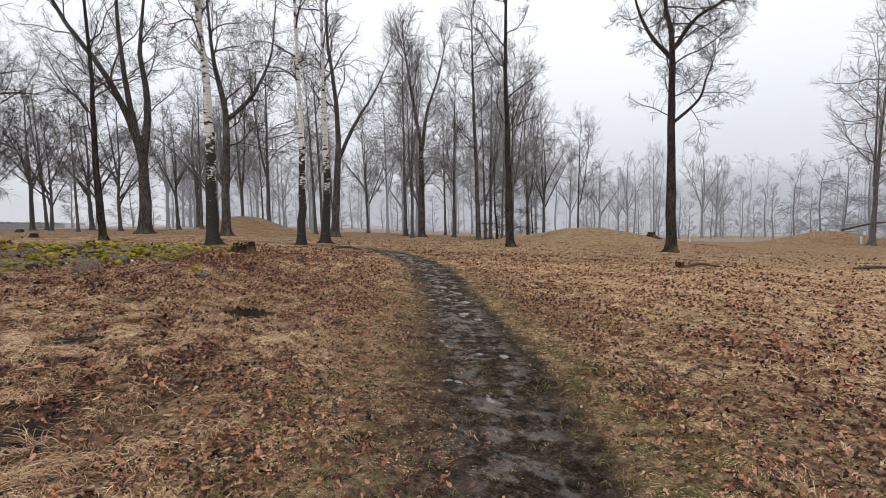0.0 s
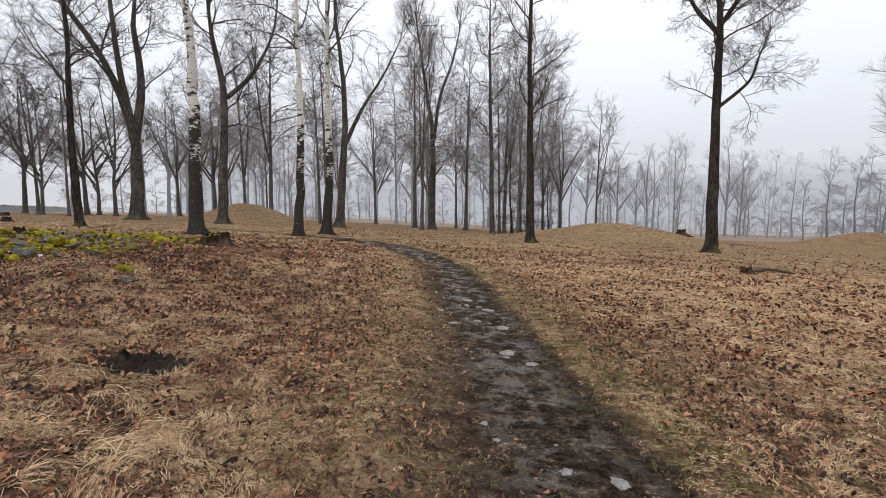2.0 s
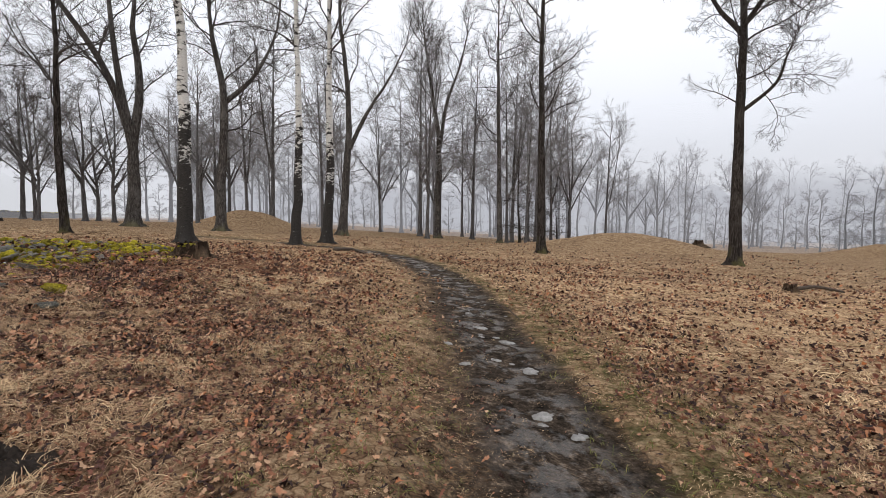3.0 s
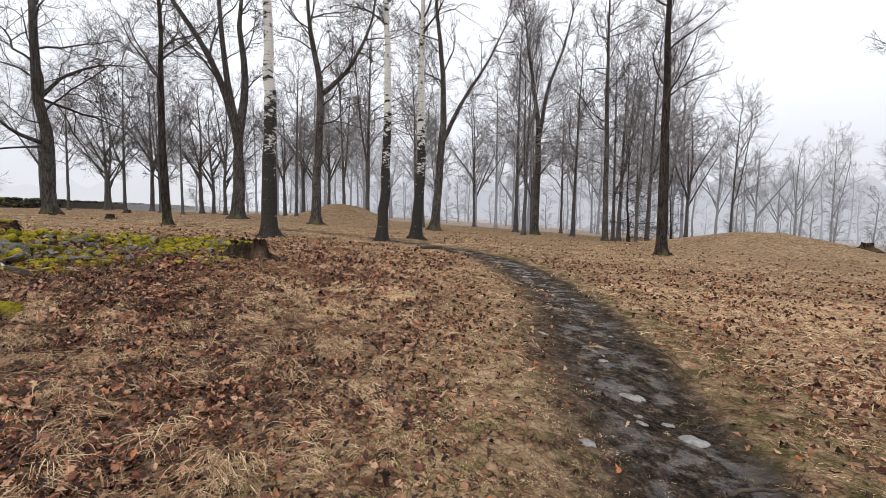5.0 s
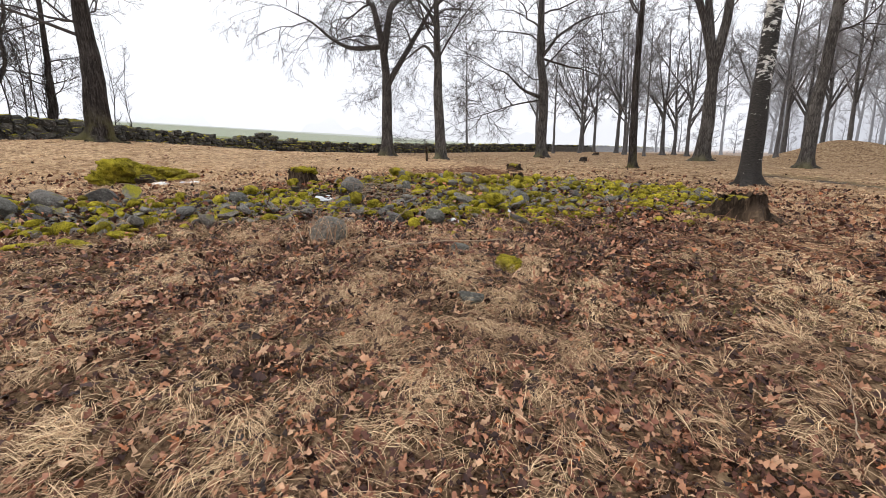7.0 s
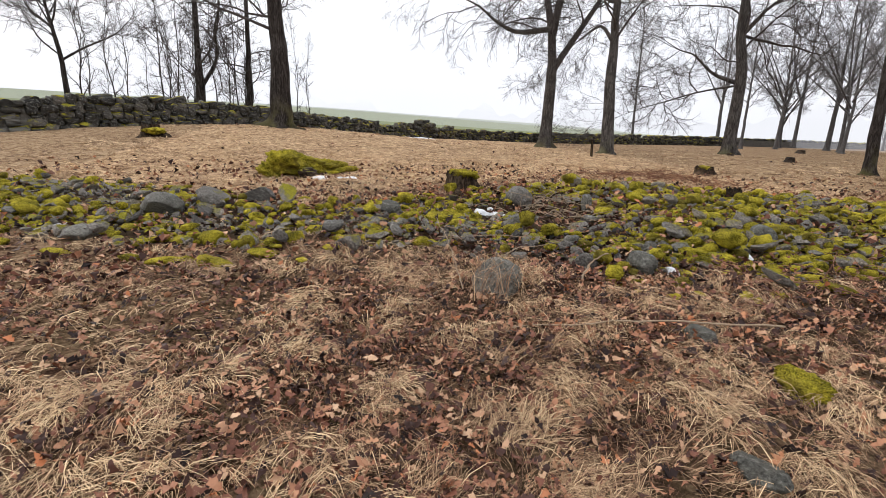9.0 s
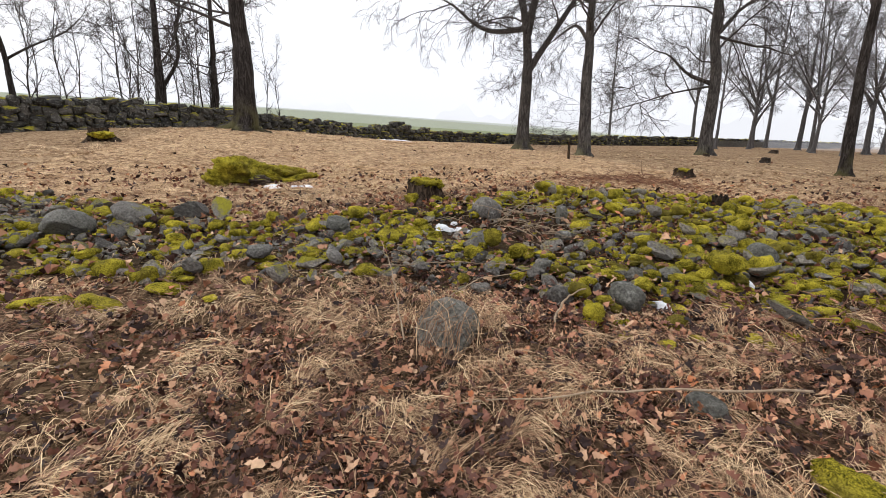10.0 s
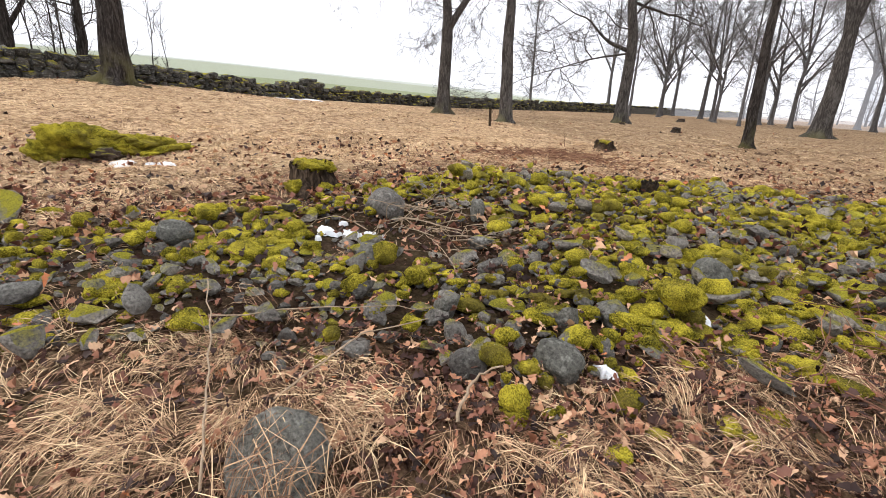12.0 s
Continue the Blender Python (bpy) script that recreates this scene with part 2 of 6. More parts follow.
def mat_moss():
    m, n, l, b = material("cushion_moss", 0.95, 0.1)
    fine = tex(n, l, 120, 3, 0.75)
    mid = tex(n, l, 6, 4, 0.6)
    r = ramp(n, [(0.37, (0.016, 0.016, 0.004)), (0.46, (0.20, 0.172, 0.015)), (0.59, (0.68, 0.56, 0.055))])
    l.new(calc(n, l, "ADD", calc(n, l, "MULTIPLY", fine.outputs["Fac"], 0.55), calc(n, l, "MULTIPLY", mid.outputs["Fac"], 0.45)), r.inputs[0])
    brown = mixc(n, l, calc(n, l, "MULTIPLY", ramp_of(n, l, tex(n, l, 2.1, 5, 0.65).outputs["Fac"], 0.5, 0.62), 0.7), r.outputs[0], (0.11, 0.085, 0.022))
    l.new(brown, b.inputs["Base Color"])
    bump(n, l, calc(n, l, "ADD", fine.outputs["Fac"], mid.outputs["Fac"]), b, 0.03, 1.0)
    return m


def mat_simple(name, a, c, scale, rough, spec=0.3, dist=0.01):
    m, n, l, b = material(name, rough, spec)
    t = tex(n, l, scale, 6, 0.7)
    r = ramp(n, [(0.3, a), (0.7, c)])
    l.new(t.outputs["Fac"], r.inputs[0])
    l.new(r.outputs[0], b.inputs["Base Color"])
    bump(n, l, t.outputs["Fac"], b, dist, 0.8)
    return m


def mat_mist_glow(name, colour, thick):
    """A glowing see-through sheet that imitates distant mist: thick near the ground, thin at the top."""
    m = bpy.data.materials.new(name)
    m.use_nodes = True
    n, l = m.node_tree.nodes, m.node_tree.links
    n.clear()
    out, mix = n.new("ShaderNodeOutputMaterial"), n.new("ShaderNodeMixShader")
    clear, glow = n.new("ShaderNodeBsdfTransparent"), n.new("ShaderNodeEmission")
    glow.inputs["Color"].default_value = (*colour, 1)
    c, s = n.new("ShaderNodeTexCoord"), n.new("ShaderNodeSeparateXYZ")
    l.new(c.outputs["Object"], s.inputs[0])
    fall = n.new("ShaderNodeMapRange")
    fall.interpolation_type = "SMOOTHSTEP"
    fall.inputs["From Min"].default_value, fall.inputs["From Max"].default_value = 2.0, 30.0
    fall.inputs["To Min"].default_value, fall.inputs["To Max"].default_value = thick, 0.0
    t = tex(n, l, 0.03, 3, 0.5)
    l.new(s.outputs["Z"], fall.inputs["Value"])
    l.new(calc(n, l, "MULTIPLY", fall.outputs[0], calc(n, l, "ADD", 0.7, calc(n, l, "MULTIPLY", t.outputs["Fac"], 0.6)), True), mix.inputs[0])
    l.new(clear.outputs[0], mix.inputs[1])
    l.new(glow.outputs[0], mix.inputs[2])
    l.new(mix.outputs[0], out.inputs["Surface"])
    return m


GROUND = mat_ground()
BARK = mat_bark("grey_brown_bark", (0.009, 0.007, 0.006), (0.034, 0.028, 0.025), (0.105, 0.092, 0.082), 1.3)
BARK_PALE = mat_bark("pale_grey_bark", (0.014, 0.012, 0.011), (0.068, 0.060, 0.055), (0.19, 0.176, 0.16), 0.7)
# bark of far trees, mist haze put into its paler colour
BARK_FAR = mat_bark("haze_paled_bark", (0.055, 0.051, 0.05), (0.115, 0.108, 0.106), (0.20, 0.193, 0.19))
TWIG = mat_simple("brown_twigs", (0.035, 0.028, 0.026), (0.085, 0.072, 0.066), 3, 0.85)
# twigs further off: haze lightens the base colour, less in the middle distance
TWIG_FAR = mat_simple("haze_paled_twigs", (0.15, 0.14, 0.14), (0.25, 0.237, 0.235), 2, 0.9)
TWIG_MID = mat_simple("half_hazed_twigs", (0.075, 0.068, 0.067), (0.15, 0.14, 0.138), 2, 0.9)
BIRCH = mat_birch()
LEAF = mat_island("fallen_leaves", [(0.0, (0.014, 0.007, 0.006)), (0.3, (0.06, 0.027, 0.02)), (0.58, (0.20, 0.08, 0.05)), (0.82, (0.42, 0.205, 0.115)), (0.95, (0.54, 0.355, 0.22)), (0.99, (0.48, 0.17, 0.07))], 0.5, 0.2)
STRAW = mat_island("dead_grass", [(0.06, (0.035, 0.019, 0.013)), (0.28, (0.15, 0.082, 0.052)), (0.5, (0.40, 0.25, 0.15)), (0.83, (0.80, 0.60, 0.365))], 0.7, 0.08, True)
STONE = mat_stone("mossy_fieldstone", 1.06, 1.2, ((0.085, 0.077, 0.069), (0.23, 0.208, 0.183), (0.44, 0.385, 0.32)))
STONE_WALL = mat_stone("wall_fieldstone", 1.02, 1.25, ((0.022, 0.020, 0.017), (0.055, 0.050, 0.043), (0.14, 0.126, 0.108)))
MOSSY_WOOD = mat_stone("mossy_rotten_wood", 1.2, 1.34, ((0.03, 0.02, 0.014), (0.05, 0.034, 0.023), (0.07, 0.047, 0.032)), (0.14, 0.09, 0.055))
BOULDER = mat_stone("grey_green_boulder", 1.32, 1.5, ((0.11, 0.107, 0.092), (0.14, 0.134, 0.115), (0.18, 0.17, 0.145)))
MOSS = mat_moss()
SNOW = mat_simple("old_snow", (0.62, 0.64, 0.67), (0.86, 0.87, 0.88), 14, 0.55, 0.4, 0.02)
# pale path stone, also the painted sky reflection of puddles
STONE_GLINT = mat_simple("pale_stone_puddle_glint", (0.10, 0.095, 0.09), (0.36, 0.345, 0.325), 18, 0.35, 0.5)
SOIL = mat_simple("black_soil", (0.012, 0.009, 0.008), (0.05, 0.038, 0.03), 30, 0.9, 0.2, 0.04)
ROTTEN = mat_bark("rotten_stump_wood", (0.006, 0.005, 0.004), (0.04, 0.028, 0.02), (0.18, 0.125, 0.082))
STICK = mat_simple("dry_stick", (0.20, 0.14, 0.09), (0.42, 0.32, 0.22), 25, 0.8)
STICK_DARK = mat_simple("dark_wet_stick", (0.03, 0.022, 0.018), (0.10, 0.075, 0.055), 25, 0.7)
WHITE = mat_simple("weathered_white_paint", (0.5, 0.5, 0.48), (0.75, 0.75, 0.72), 20, 0.7)


# ---- mesh helpers ----
def mesh_np(name, verts, quads=None, tris=None, mat=None, smooth=True):
    quads = np.zeros((0, 4), int) if quads is None else quads
    tris = np.zeros((0, 3), int) if tris is None else tris
    me = bpy.data.meshes.new(name)
    me.vertices.add(len(verts))
    me.vertices.foreach_set("co", np.asarray(verts, np.float32).ravel())
    loops = np.concatenate([quads.ravel(), tris.ravel()]).astype(np.int32)
    me.loops.add(len(loops))
    me.loops.foreach_set("vertex_index", loops)
    start = np.concatenate([np.arange(len(quads)) * 4, len(quads) * 4 + np.arange(len(tris)) * 3]).astype(np.int32)
    me.polygons.add(len(start))
    me.polygons.foreach_set("loop_start", start)
    me.polygons.foreach_set("use_smooth", np.full(len(start), smooth))
    me.update(calc_edges=True)
    if mat:
        me.materials.append(mat)
    return me


def thing(name, place, label, category, group="", yaw=0.0):
    ob = new(name)
    ob.empty_display_size = 0.2
    ob.matrix_world = pose(*place, 0, 0, yaw)
    return tagged(ob, label, category, group)


def part_mesh(name, me, parent, label="", kind=""):
    ob = new(name, me)
    ob.parent = parent
    return tagged(ob, label, "", "", kind)


def lump(sub, rng, rough=0.25, flat=0.7, angular=0.0):
    """A rounded or broken stone of about unit width."""
    bm = bmesh.new()
    bmesh.ops.create_icosphere(bm, subdivisions=sub, radius=0.5)
    off = Vector(rng.uniform(-50, 50, 3))
    cuts = [(Vector(rng.normal(size=3)).normalized(), rng.uniform(0.17 if angular >= 6 else 0.24, 0.42)) for _ in range(int(angular))]
    for v in bm.verts:
        p = v.co.copy()
        k = 1 + rough * noise.noise(p * 2.2 + off) + rough * 0.45 * noise.noise(p * 5.5 + off)
        p *= k
        for nrm, d in cuts:
            over = p.dot(nrm) - d
            if over > 0:
                p -= nrm * over * 0.95
        p.z *= flat
        v.co = p
    me = bpy.data.meshes.new("stone")
    bm.to_mesh(me)
    bm.free()
    for p in me.polygons:
        p.use_smooth = True
    return me


def tubes(pts, rad, sides):
    """Tapered tubes along polylines: pts (n, k, 3), rad (n, k)."""
    n, k = rad.shape
    tan = np.gradient(pts, axis=1)
    tan /= np.linalg.norm(tan, axis=2, keepdims=True) + 1e-9
    ref = np.where(np.abs(tan[:, :1, 2:]) > 0.75, np.array([1.0, 0.1, 0]), np.array([0, 0.1, 1.0]))
    u = np.cross(tan, np.broadcast_to(ref, tan.shape))
    u /= np.linalg.norm(u, axis=2, keepdims=True) + 1e-9
    v = np.cross(tan, u)
    a = np.arange(sides) * 2 * np.pi / sides
    ring = u[:, :, None] * np.cos(a)[:, None] + v[:, :, None] * np.sin(a)[:, None]
    verts = pts[:, :, None] + ring * rad[:, :, None, None]
    i = np.arange(n * k * sides).reshape(n, k, sides)
    j = np.roll(i, -1, axis=2)
    quads = np.stack([i[:, :-1], i[:, 1:], j[:, 1:], j[:, :-1]], -1).reshape(-1, 4)
    return verts.reshape(-1, 3), quads


def join(pieces):
    vs, qs, base = [], [], 0
    for v, q in pieces:
        vs.append(v)
        qs.append(q + base)
        base += len(v)
    return np.concatenate(vs), np.concatenate(qs)


# ---- lie of the land ----
MOUNDS = [(12.6, 40.0, 1.5, 6.5, 5.0), (-18.7, 45.0, 1.7, 4.0, 4.0), (40.0, 48.5, 1.4, 4.8, 4.0)]
PATH_LINE = [(0.7, -40, 1.0), (0.45, -6, 0.9), (0.34, 0, 0.8), (0.33, 2.5, 0.78), (0.3, 4.5, 0.82), (0.2, 6.2, 0.82), (0.02, 9.2, 0.66), (-0.27, 11.4, 0.8), (-0.42, 13.5, 0.74), (-1.0, 16.3, 0.76), (-2.3, 20.4, 0.76), (-4.5, 23.5, 0.55), (-8.0, 25.4, 0.5), (-13, 26.6, 0.5)]
WALL_LINE = [(-14.5, -15.5), (-17.8, -10.0), (-21.7, -5.0), (-25.8, -1.6), (-28.2, 1.9), (-36.3, 10.4), (-38.6, 19.6), (-43.8, 37.0), (-53.9, 62.9), (-80, 105)]


WALKED = [(0.0, 0.0), (-0.3, 3.4), (-0.5, 5.9), (-1.5, 7.1), (-3.5, 7.4), (-4.8, 8.1)]
NEAR_EDGE = [(1.0, -10.0), (4.0, -8.05), (5.6, -7.5), (6.8, -7.3), (7.5, -7.0), (8.4, -6.75), (8.9, -6.3), (10.1, -6.15), (10.9, -6.0), (13, -5.9), (15, -7.0), (17, -9.0)]
FAR_EDGE = [(1.2, -12.2), (3.1, -11.6), (5.2, -9.8), (6.6, -8.95), (8.1, -9.1), (9.3, -9.9), (10.7, -10.7), (13.6, -10.1), (15.5, -9.9), (17, -9.3)]


def in_cairn(x, y):
    n = np.interp(y, [p[0] for p in NEAR_EDGE], [p[1] for p in NEAR_EDGE])
    f = np.interp(y, [p[0] for p in FAR_EDGE], [p[1] for p in FAR_EDGE])
    return np.minimum(n - x, x - f) * ((y > 1.0) & (y < 17))


def smooth(e0, e1, x):
    t = np.clip((x - e0) / (e1 - e0), 0, 1)
    return t * t * (3 - 2 * t)


def along(line, x, y):
    """Distance to a polyline, the place on it (0 to 1 a segment) and the side (positive to its left)."""
    best = np.full(np.shape(x), 1e9)
    where, side = np.zeros(np.shape(x)), np.zeros(np.shape(x))
    for i in range(len(line) - 1):
        (ax, ay), (bx, by) = line[i][:2], line[i + 1][:2]
        dx, dy = bx - ax, by - ay
        t = np.clip(((x - ax) * dx + (y - ay) * dy) / (dx * dx + dy * dy), 0, 1)
        d = np.hypot(x - ax - t * dx, y - ay - t * dy)
        s = np.sign(dx * (y - ay) - dy * (x - ax))
        near = d < best
        best, where, side = np.where(near, d, best), np.where(near, i + t, where), np.where(near, s, side)
    return best, where, side


def path_at(x, y):
    d, w, s = along(PATH_LINE, x, y)
    half = np.interp(w, np.arange(len(PATH_LINE)), [p[2] for p in PATH_LINE])
    return d * s, half


def ripple(x, y):
    """Small unevenness of the turf."""
    return (0.030 * np.sin(1.9 * x + 0.7 * np.sin(1.3 * y)) * np.sin(1.6 * y + 0.8 * np.sin(1.1 * x + 2)) + 0.016 * np.sin(4.3 * x + 1.1 * np.sin(3.1 * y + 1)) * np.sin(4.9 * y + np.sin(3.7 * x)))


def land(x, y):
    x, y = np.asarray(x, float), np.asarray(y, float)
    u, v = np.tanh(x / 45), np.tanh((y - 10) / 60)
    g = np.exp(-(((x + 8.5) / 5) ** 2 + ((y - 10.5) / 5.5) ** 2))
    p = np.exp(-(((x - 0.6) / 2.4) ** 2)) * np.exp(-(((y - 4) / 9) ** 2))
    g2 = np.exp(-(((x + 39) / 15) ** 2 + ((y - 20) / 15) ** 2))
    g3 = np.exp(-(((x + 24) / 7) ** 2 + ((y - 2) / 8) ** 2))
    z = 0.095 + -2.383 * u + -0.901 * v + 0.333 * u * u + 0.427 * u * v + -1.273 * v * v + 0.308 * u**3 + 0.132 * u * u * v + -0.663 * u * v * v + 0.404 * g + -0.151 * p + -0.266 * g2 + 0.602 * g3
    for mx, my, h, rx, ry in MOUNDS:
        q = ((x - mx) / rx) ** 2 + ((y - my) / ry) ** 2
        z = z + h * np.exp(-q * 1.1)
    # pit in the cairn
    z = z - 0.16 * np.exp(-(((x + 8.3) / 0.75) ** 2 + ((y - 9.1) / 0.85) ** 2))
    # the meadow climbs behind the wall
    d, w, s = along(WALL_LINE, x, y)
    out = d * (s > 0)
    z = z + 1.0 * smooth(0, 90, out) * (1.6 + 2.6 * smooth(100, 55, y) + 0.8 * smooth(30, -20, y))
    d, half = path_at(x, y)
    z = z - 0.05 * smooth(half + 0.25, half - 0.3, np.abs(d)) * smooth(60, 30, np.abs(y))
    near = smooth(60, 20, np.hypot(x + 2, y - 9))
    return z + ripple(x, y) * near


def stretch(lo, hi, step, far, grow):
    mid = list(np.arange(lo, hi + 1e-6, step))
    s, a, b = step, [], []
    p = hi
    while p < far:
        s *= grow
        p += s
        b.append(p)
    p, s = lo, step
    while p > -far:
        s *= grow
        p -= s
        a.append(p)
    return np.array(a[::-1] + mid + b)


def build_ground():
    xs, ys = stretch(-11.5, 4, 0.11, 900, 1.05), stretch(0.8, 16, 0.11, 900, 1.05)
    X, Y = np.meshgrid(xs, ys)
    x, y = X.ravel(), Y.ravel()
    z = land(x, y)
    i = np.arange(len(x)).reshape(X.shape)
    quads = np.stack([i[:-1, :-1], i[:-1, 1:], i[1:, 1:], i[1:, :-1]], -1).reshape(-1, 4)
    me = mesh_np("ground", np.stack([x, y, z], 1), quads, None, GROUND)
    d, half = path_at(x, y)
    inside = np.where(d > 0, smooth(half + 0.85, half - 0.45, d), smooth(half + 0.3, half - 0.3, -d))
    wd, ww, ws = along(WALL_LINE, x, y)
    masks = dict(
        path=inside * (0.66 + 0.34 * smooth(0.45, 0.0, d)),
        wet=inside * smooth(0.45, 0.0, d) * smooth(-0.75, -0.35, d),
        green=smooth(1.5, 0.2, np.abs(-d - half - 0.25)) * (d < 0) * 0.9 + 0.25 * smooth(9, 3, np.abs(x + 8)) * smooth(8, 3, np.abs(y - 10)),
        straw=np.maximum(np.maximum(smooth(1.0, 8.0, np.hypot(x + 5.5, y - 8.5) - 3.5), smooth(-9.8, -12.5, x)), 0.6 * smooth(-2.8, -1.6, x)),
        humus_shade=np.maximum(0.9 * smooth(-0.2, 0.3, in_cairn(x, y)), (0.14 + 0.24 * smooth(7.0, 4.5, y) + 0.26 * smooth(-1.5, -2.6, x) + 0.25 * smooth(-2.8, -4.4, x)) * smooth(8.0, 3.5, along(WALKED, x, y)[0]) * (1 - 0.45 * smooth(-3.2, -4.4, x) * smooth(8.0, 5.8, y))),
        field=(ws > 0) * smooth(0.2, 3.0, wd),
    )
    for key, val in masks.items():
        at = me.attributes.new(key, "FLOAT", "POINT")
        at.data.foreach_set("value", np.asarray(val, np.float32))
    tagged(new("ground", me), "rolling meadow of dead straw grass, leaves and a muddy footpath", "ground", "", "structure")


build_ground()


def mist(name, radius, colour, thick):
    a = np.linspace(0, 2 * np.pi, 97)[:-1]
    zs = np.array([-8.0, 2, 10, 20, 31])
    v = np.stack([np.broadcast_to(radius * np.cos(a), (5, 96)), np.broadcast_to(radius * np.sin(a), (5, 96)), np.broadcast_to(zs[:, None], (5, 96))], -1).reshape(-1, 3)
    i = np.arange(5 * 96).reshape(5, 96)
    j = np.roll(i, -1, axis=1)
    me = mesh_np(name, v, np.stack([i[:-1], j[:-1], j[1:], i[1:]], -1).reshape(-1, 4), None, mat_mist_glow(name, colour, thick))
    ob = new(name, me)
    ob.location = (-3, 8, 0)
    tagged(ob, "pale glowing sheet that imitates winter mist over the distance", "mist", "", "backdrop")
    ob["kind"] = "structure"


# rings of glowing sheet that lay haze over all behind them
mist("backdrop_mist_glow_1", 62.0, (0.63, 0.64, 0.70), 0.22)
mist("backdrop_mist_glow_2", 92.0, (0.70, 0.715, 0.77), 0.38)
mist("backdrop_mist_glow_3", 135.0, (0.87, 0.885, 0.925), 0.76)


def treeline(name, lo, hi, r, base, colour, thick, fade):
    """A plain soft skyline of woods far off in the mist: a glowing strip in haze grey."""
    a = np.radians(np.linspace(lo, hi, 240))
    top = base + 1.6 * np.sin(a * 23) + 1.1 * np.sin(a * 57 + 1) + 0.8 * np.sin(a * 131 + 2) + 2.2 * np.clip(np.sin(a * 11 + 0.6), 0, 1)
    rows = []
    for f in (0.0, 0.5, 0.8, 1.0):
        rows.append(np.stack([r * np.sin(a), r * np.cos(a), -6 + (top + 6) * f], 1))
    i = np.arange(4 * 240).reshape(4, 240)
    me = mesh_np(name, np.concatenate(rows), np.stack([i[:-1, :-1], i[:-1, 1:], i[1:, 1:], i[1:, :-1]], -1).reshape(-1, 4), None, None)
    m = mat_mist_glow(name, colour, thick)
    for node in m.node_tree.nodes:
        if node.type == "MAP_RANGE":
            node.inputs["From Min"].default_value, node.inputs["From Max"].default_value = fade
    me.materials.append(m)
    tagged(new(name, me), "soft glowing grey strip painted as far woods in the mist", "woods", "", "structure")


# the grey glow of each strip is the haze before the woods
treeline("backdrop_hazed_treeline_1", -125, -38, 131.0, 7.0, (0.70, 0.71, 0.735), 0.62, (5.0, 11.5))
treeline("backdrop_hazed_treeline_2", -30, 75, 124.0, 9.5, (0.37, 0.385, 0.44), 0.9, (5.0, 13.0))


# ---- trees ----
def grow(rng, start, way, length, radius, k, wig, up, tip=0.15):
    n = len(start)
    pts = np.zeros((n, k, 3))
    pts[:, 0] = start
    d = way.copy()
    for i in range(1, k):
        d = d + rng.normal(size=(n, 3)) * wig
        d[:, 2] += up
        d /= np.linalg.norm(d, axis=1, keepdims=True)
        pts[:, i] = pts[:, i - 1] + d * (length / (k - 1))[:, None]
    s = np.linspace(0, 1, k)
    return pts, radius[:, None] * (1 - (1 - tip) * s)


def fork(rng, pts, rad, per, lo, hi, ang, ratio, thick, spread=0.35):
    """Starts of side branches along given branches."""
    n, k, _ = pts.shape
    n2 = n * per
    par = np.repeat(np.arange(n), per)
    s = lo + (hi - lo) * ((np.tile(np.arange(per), n) + rng.uniform(0, 1, n2)) / per)
    f = s * (k - 1)
    i = np.minimum(f.astype(int), k - 2)
    t = (f - i)[:, None]
    start = pts[par, i] * (1 - t) + pts[par, i + 1] * t
    tan = pts[par, i + 1] - pts[par, i]
    tan /= np.linalg.norm(tan, axis=1, keepdims=True) + 1e-9
    r = rad[par, i] * (1 - t[:, 0]) + rad[par, i + 1] * t[:, 0]
    side = np.cross(tan, rng.normal(size=(n2, 3)))
    side /= np.linalg.norm(side, axis=1, keepdims=True) + 1e-9
    a = ang * rng.uniform(1 - spread, 1 + spread, n2)[:, None]
    way = tan * np.cos(a) + side * np.sin(a)
    whole = np.linalg.norm(np.diff(pts, axis=1), axis=2).sum(1)
    length = whole[par] * ratio * (1.15 - 0.6 * s) * rng.uniform(0.6, 1.25, n2)
    return start, way, length, np.minimum(r * 0.9, thick * length + 0.004)


def curve_through(points, k):
    """Smooth line through a few points."""
    p = np.array(points, float)
    p = np.vstack([2 * p[0] - p[1], p, 2 * p[-1] - p[-2]])
    m = len(points) - 1
    out = []
    for f in np.linspace(0, m, k):
        i = min(int(f), m - 1)
        t = f - i
        a, b, c, d = p[i : i + 4]
        out.append(0.5 * (2 * b + (c - a) * t + (2 * a - 5 * b + 4 * c - d) * t * t + (3 * b - a - 3 * c + d) * t**3))
    return np.array(out)


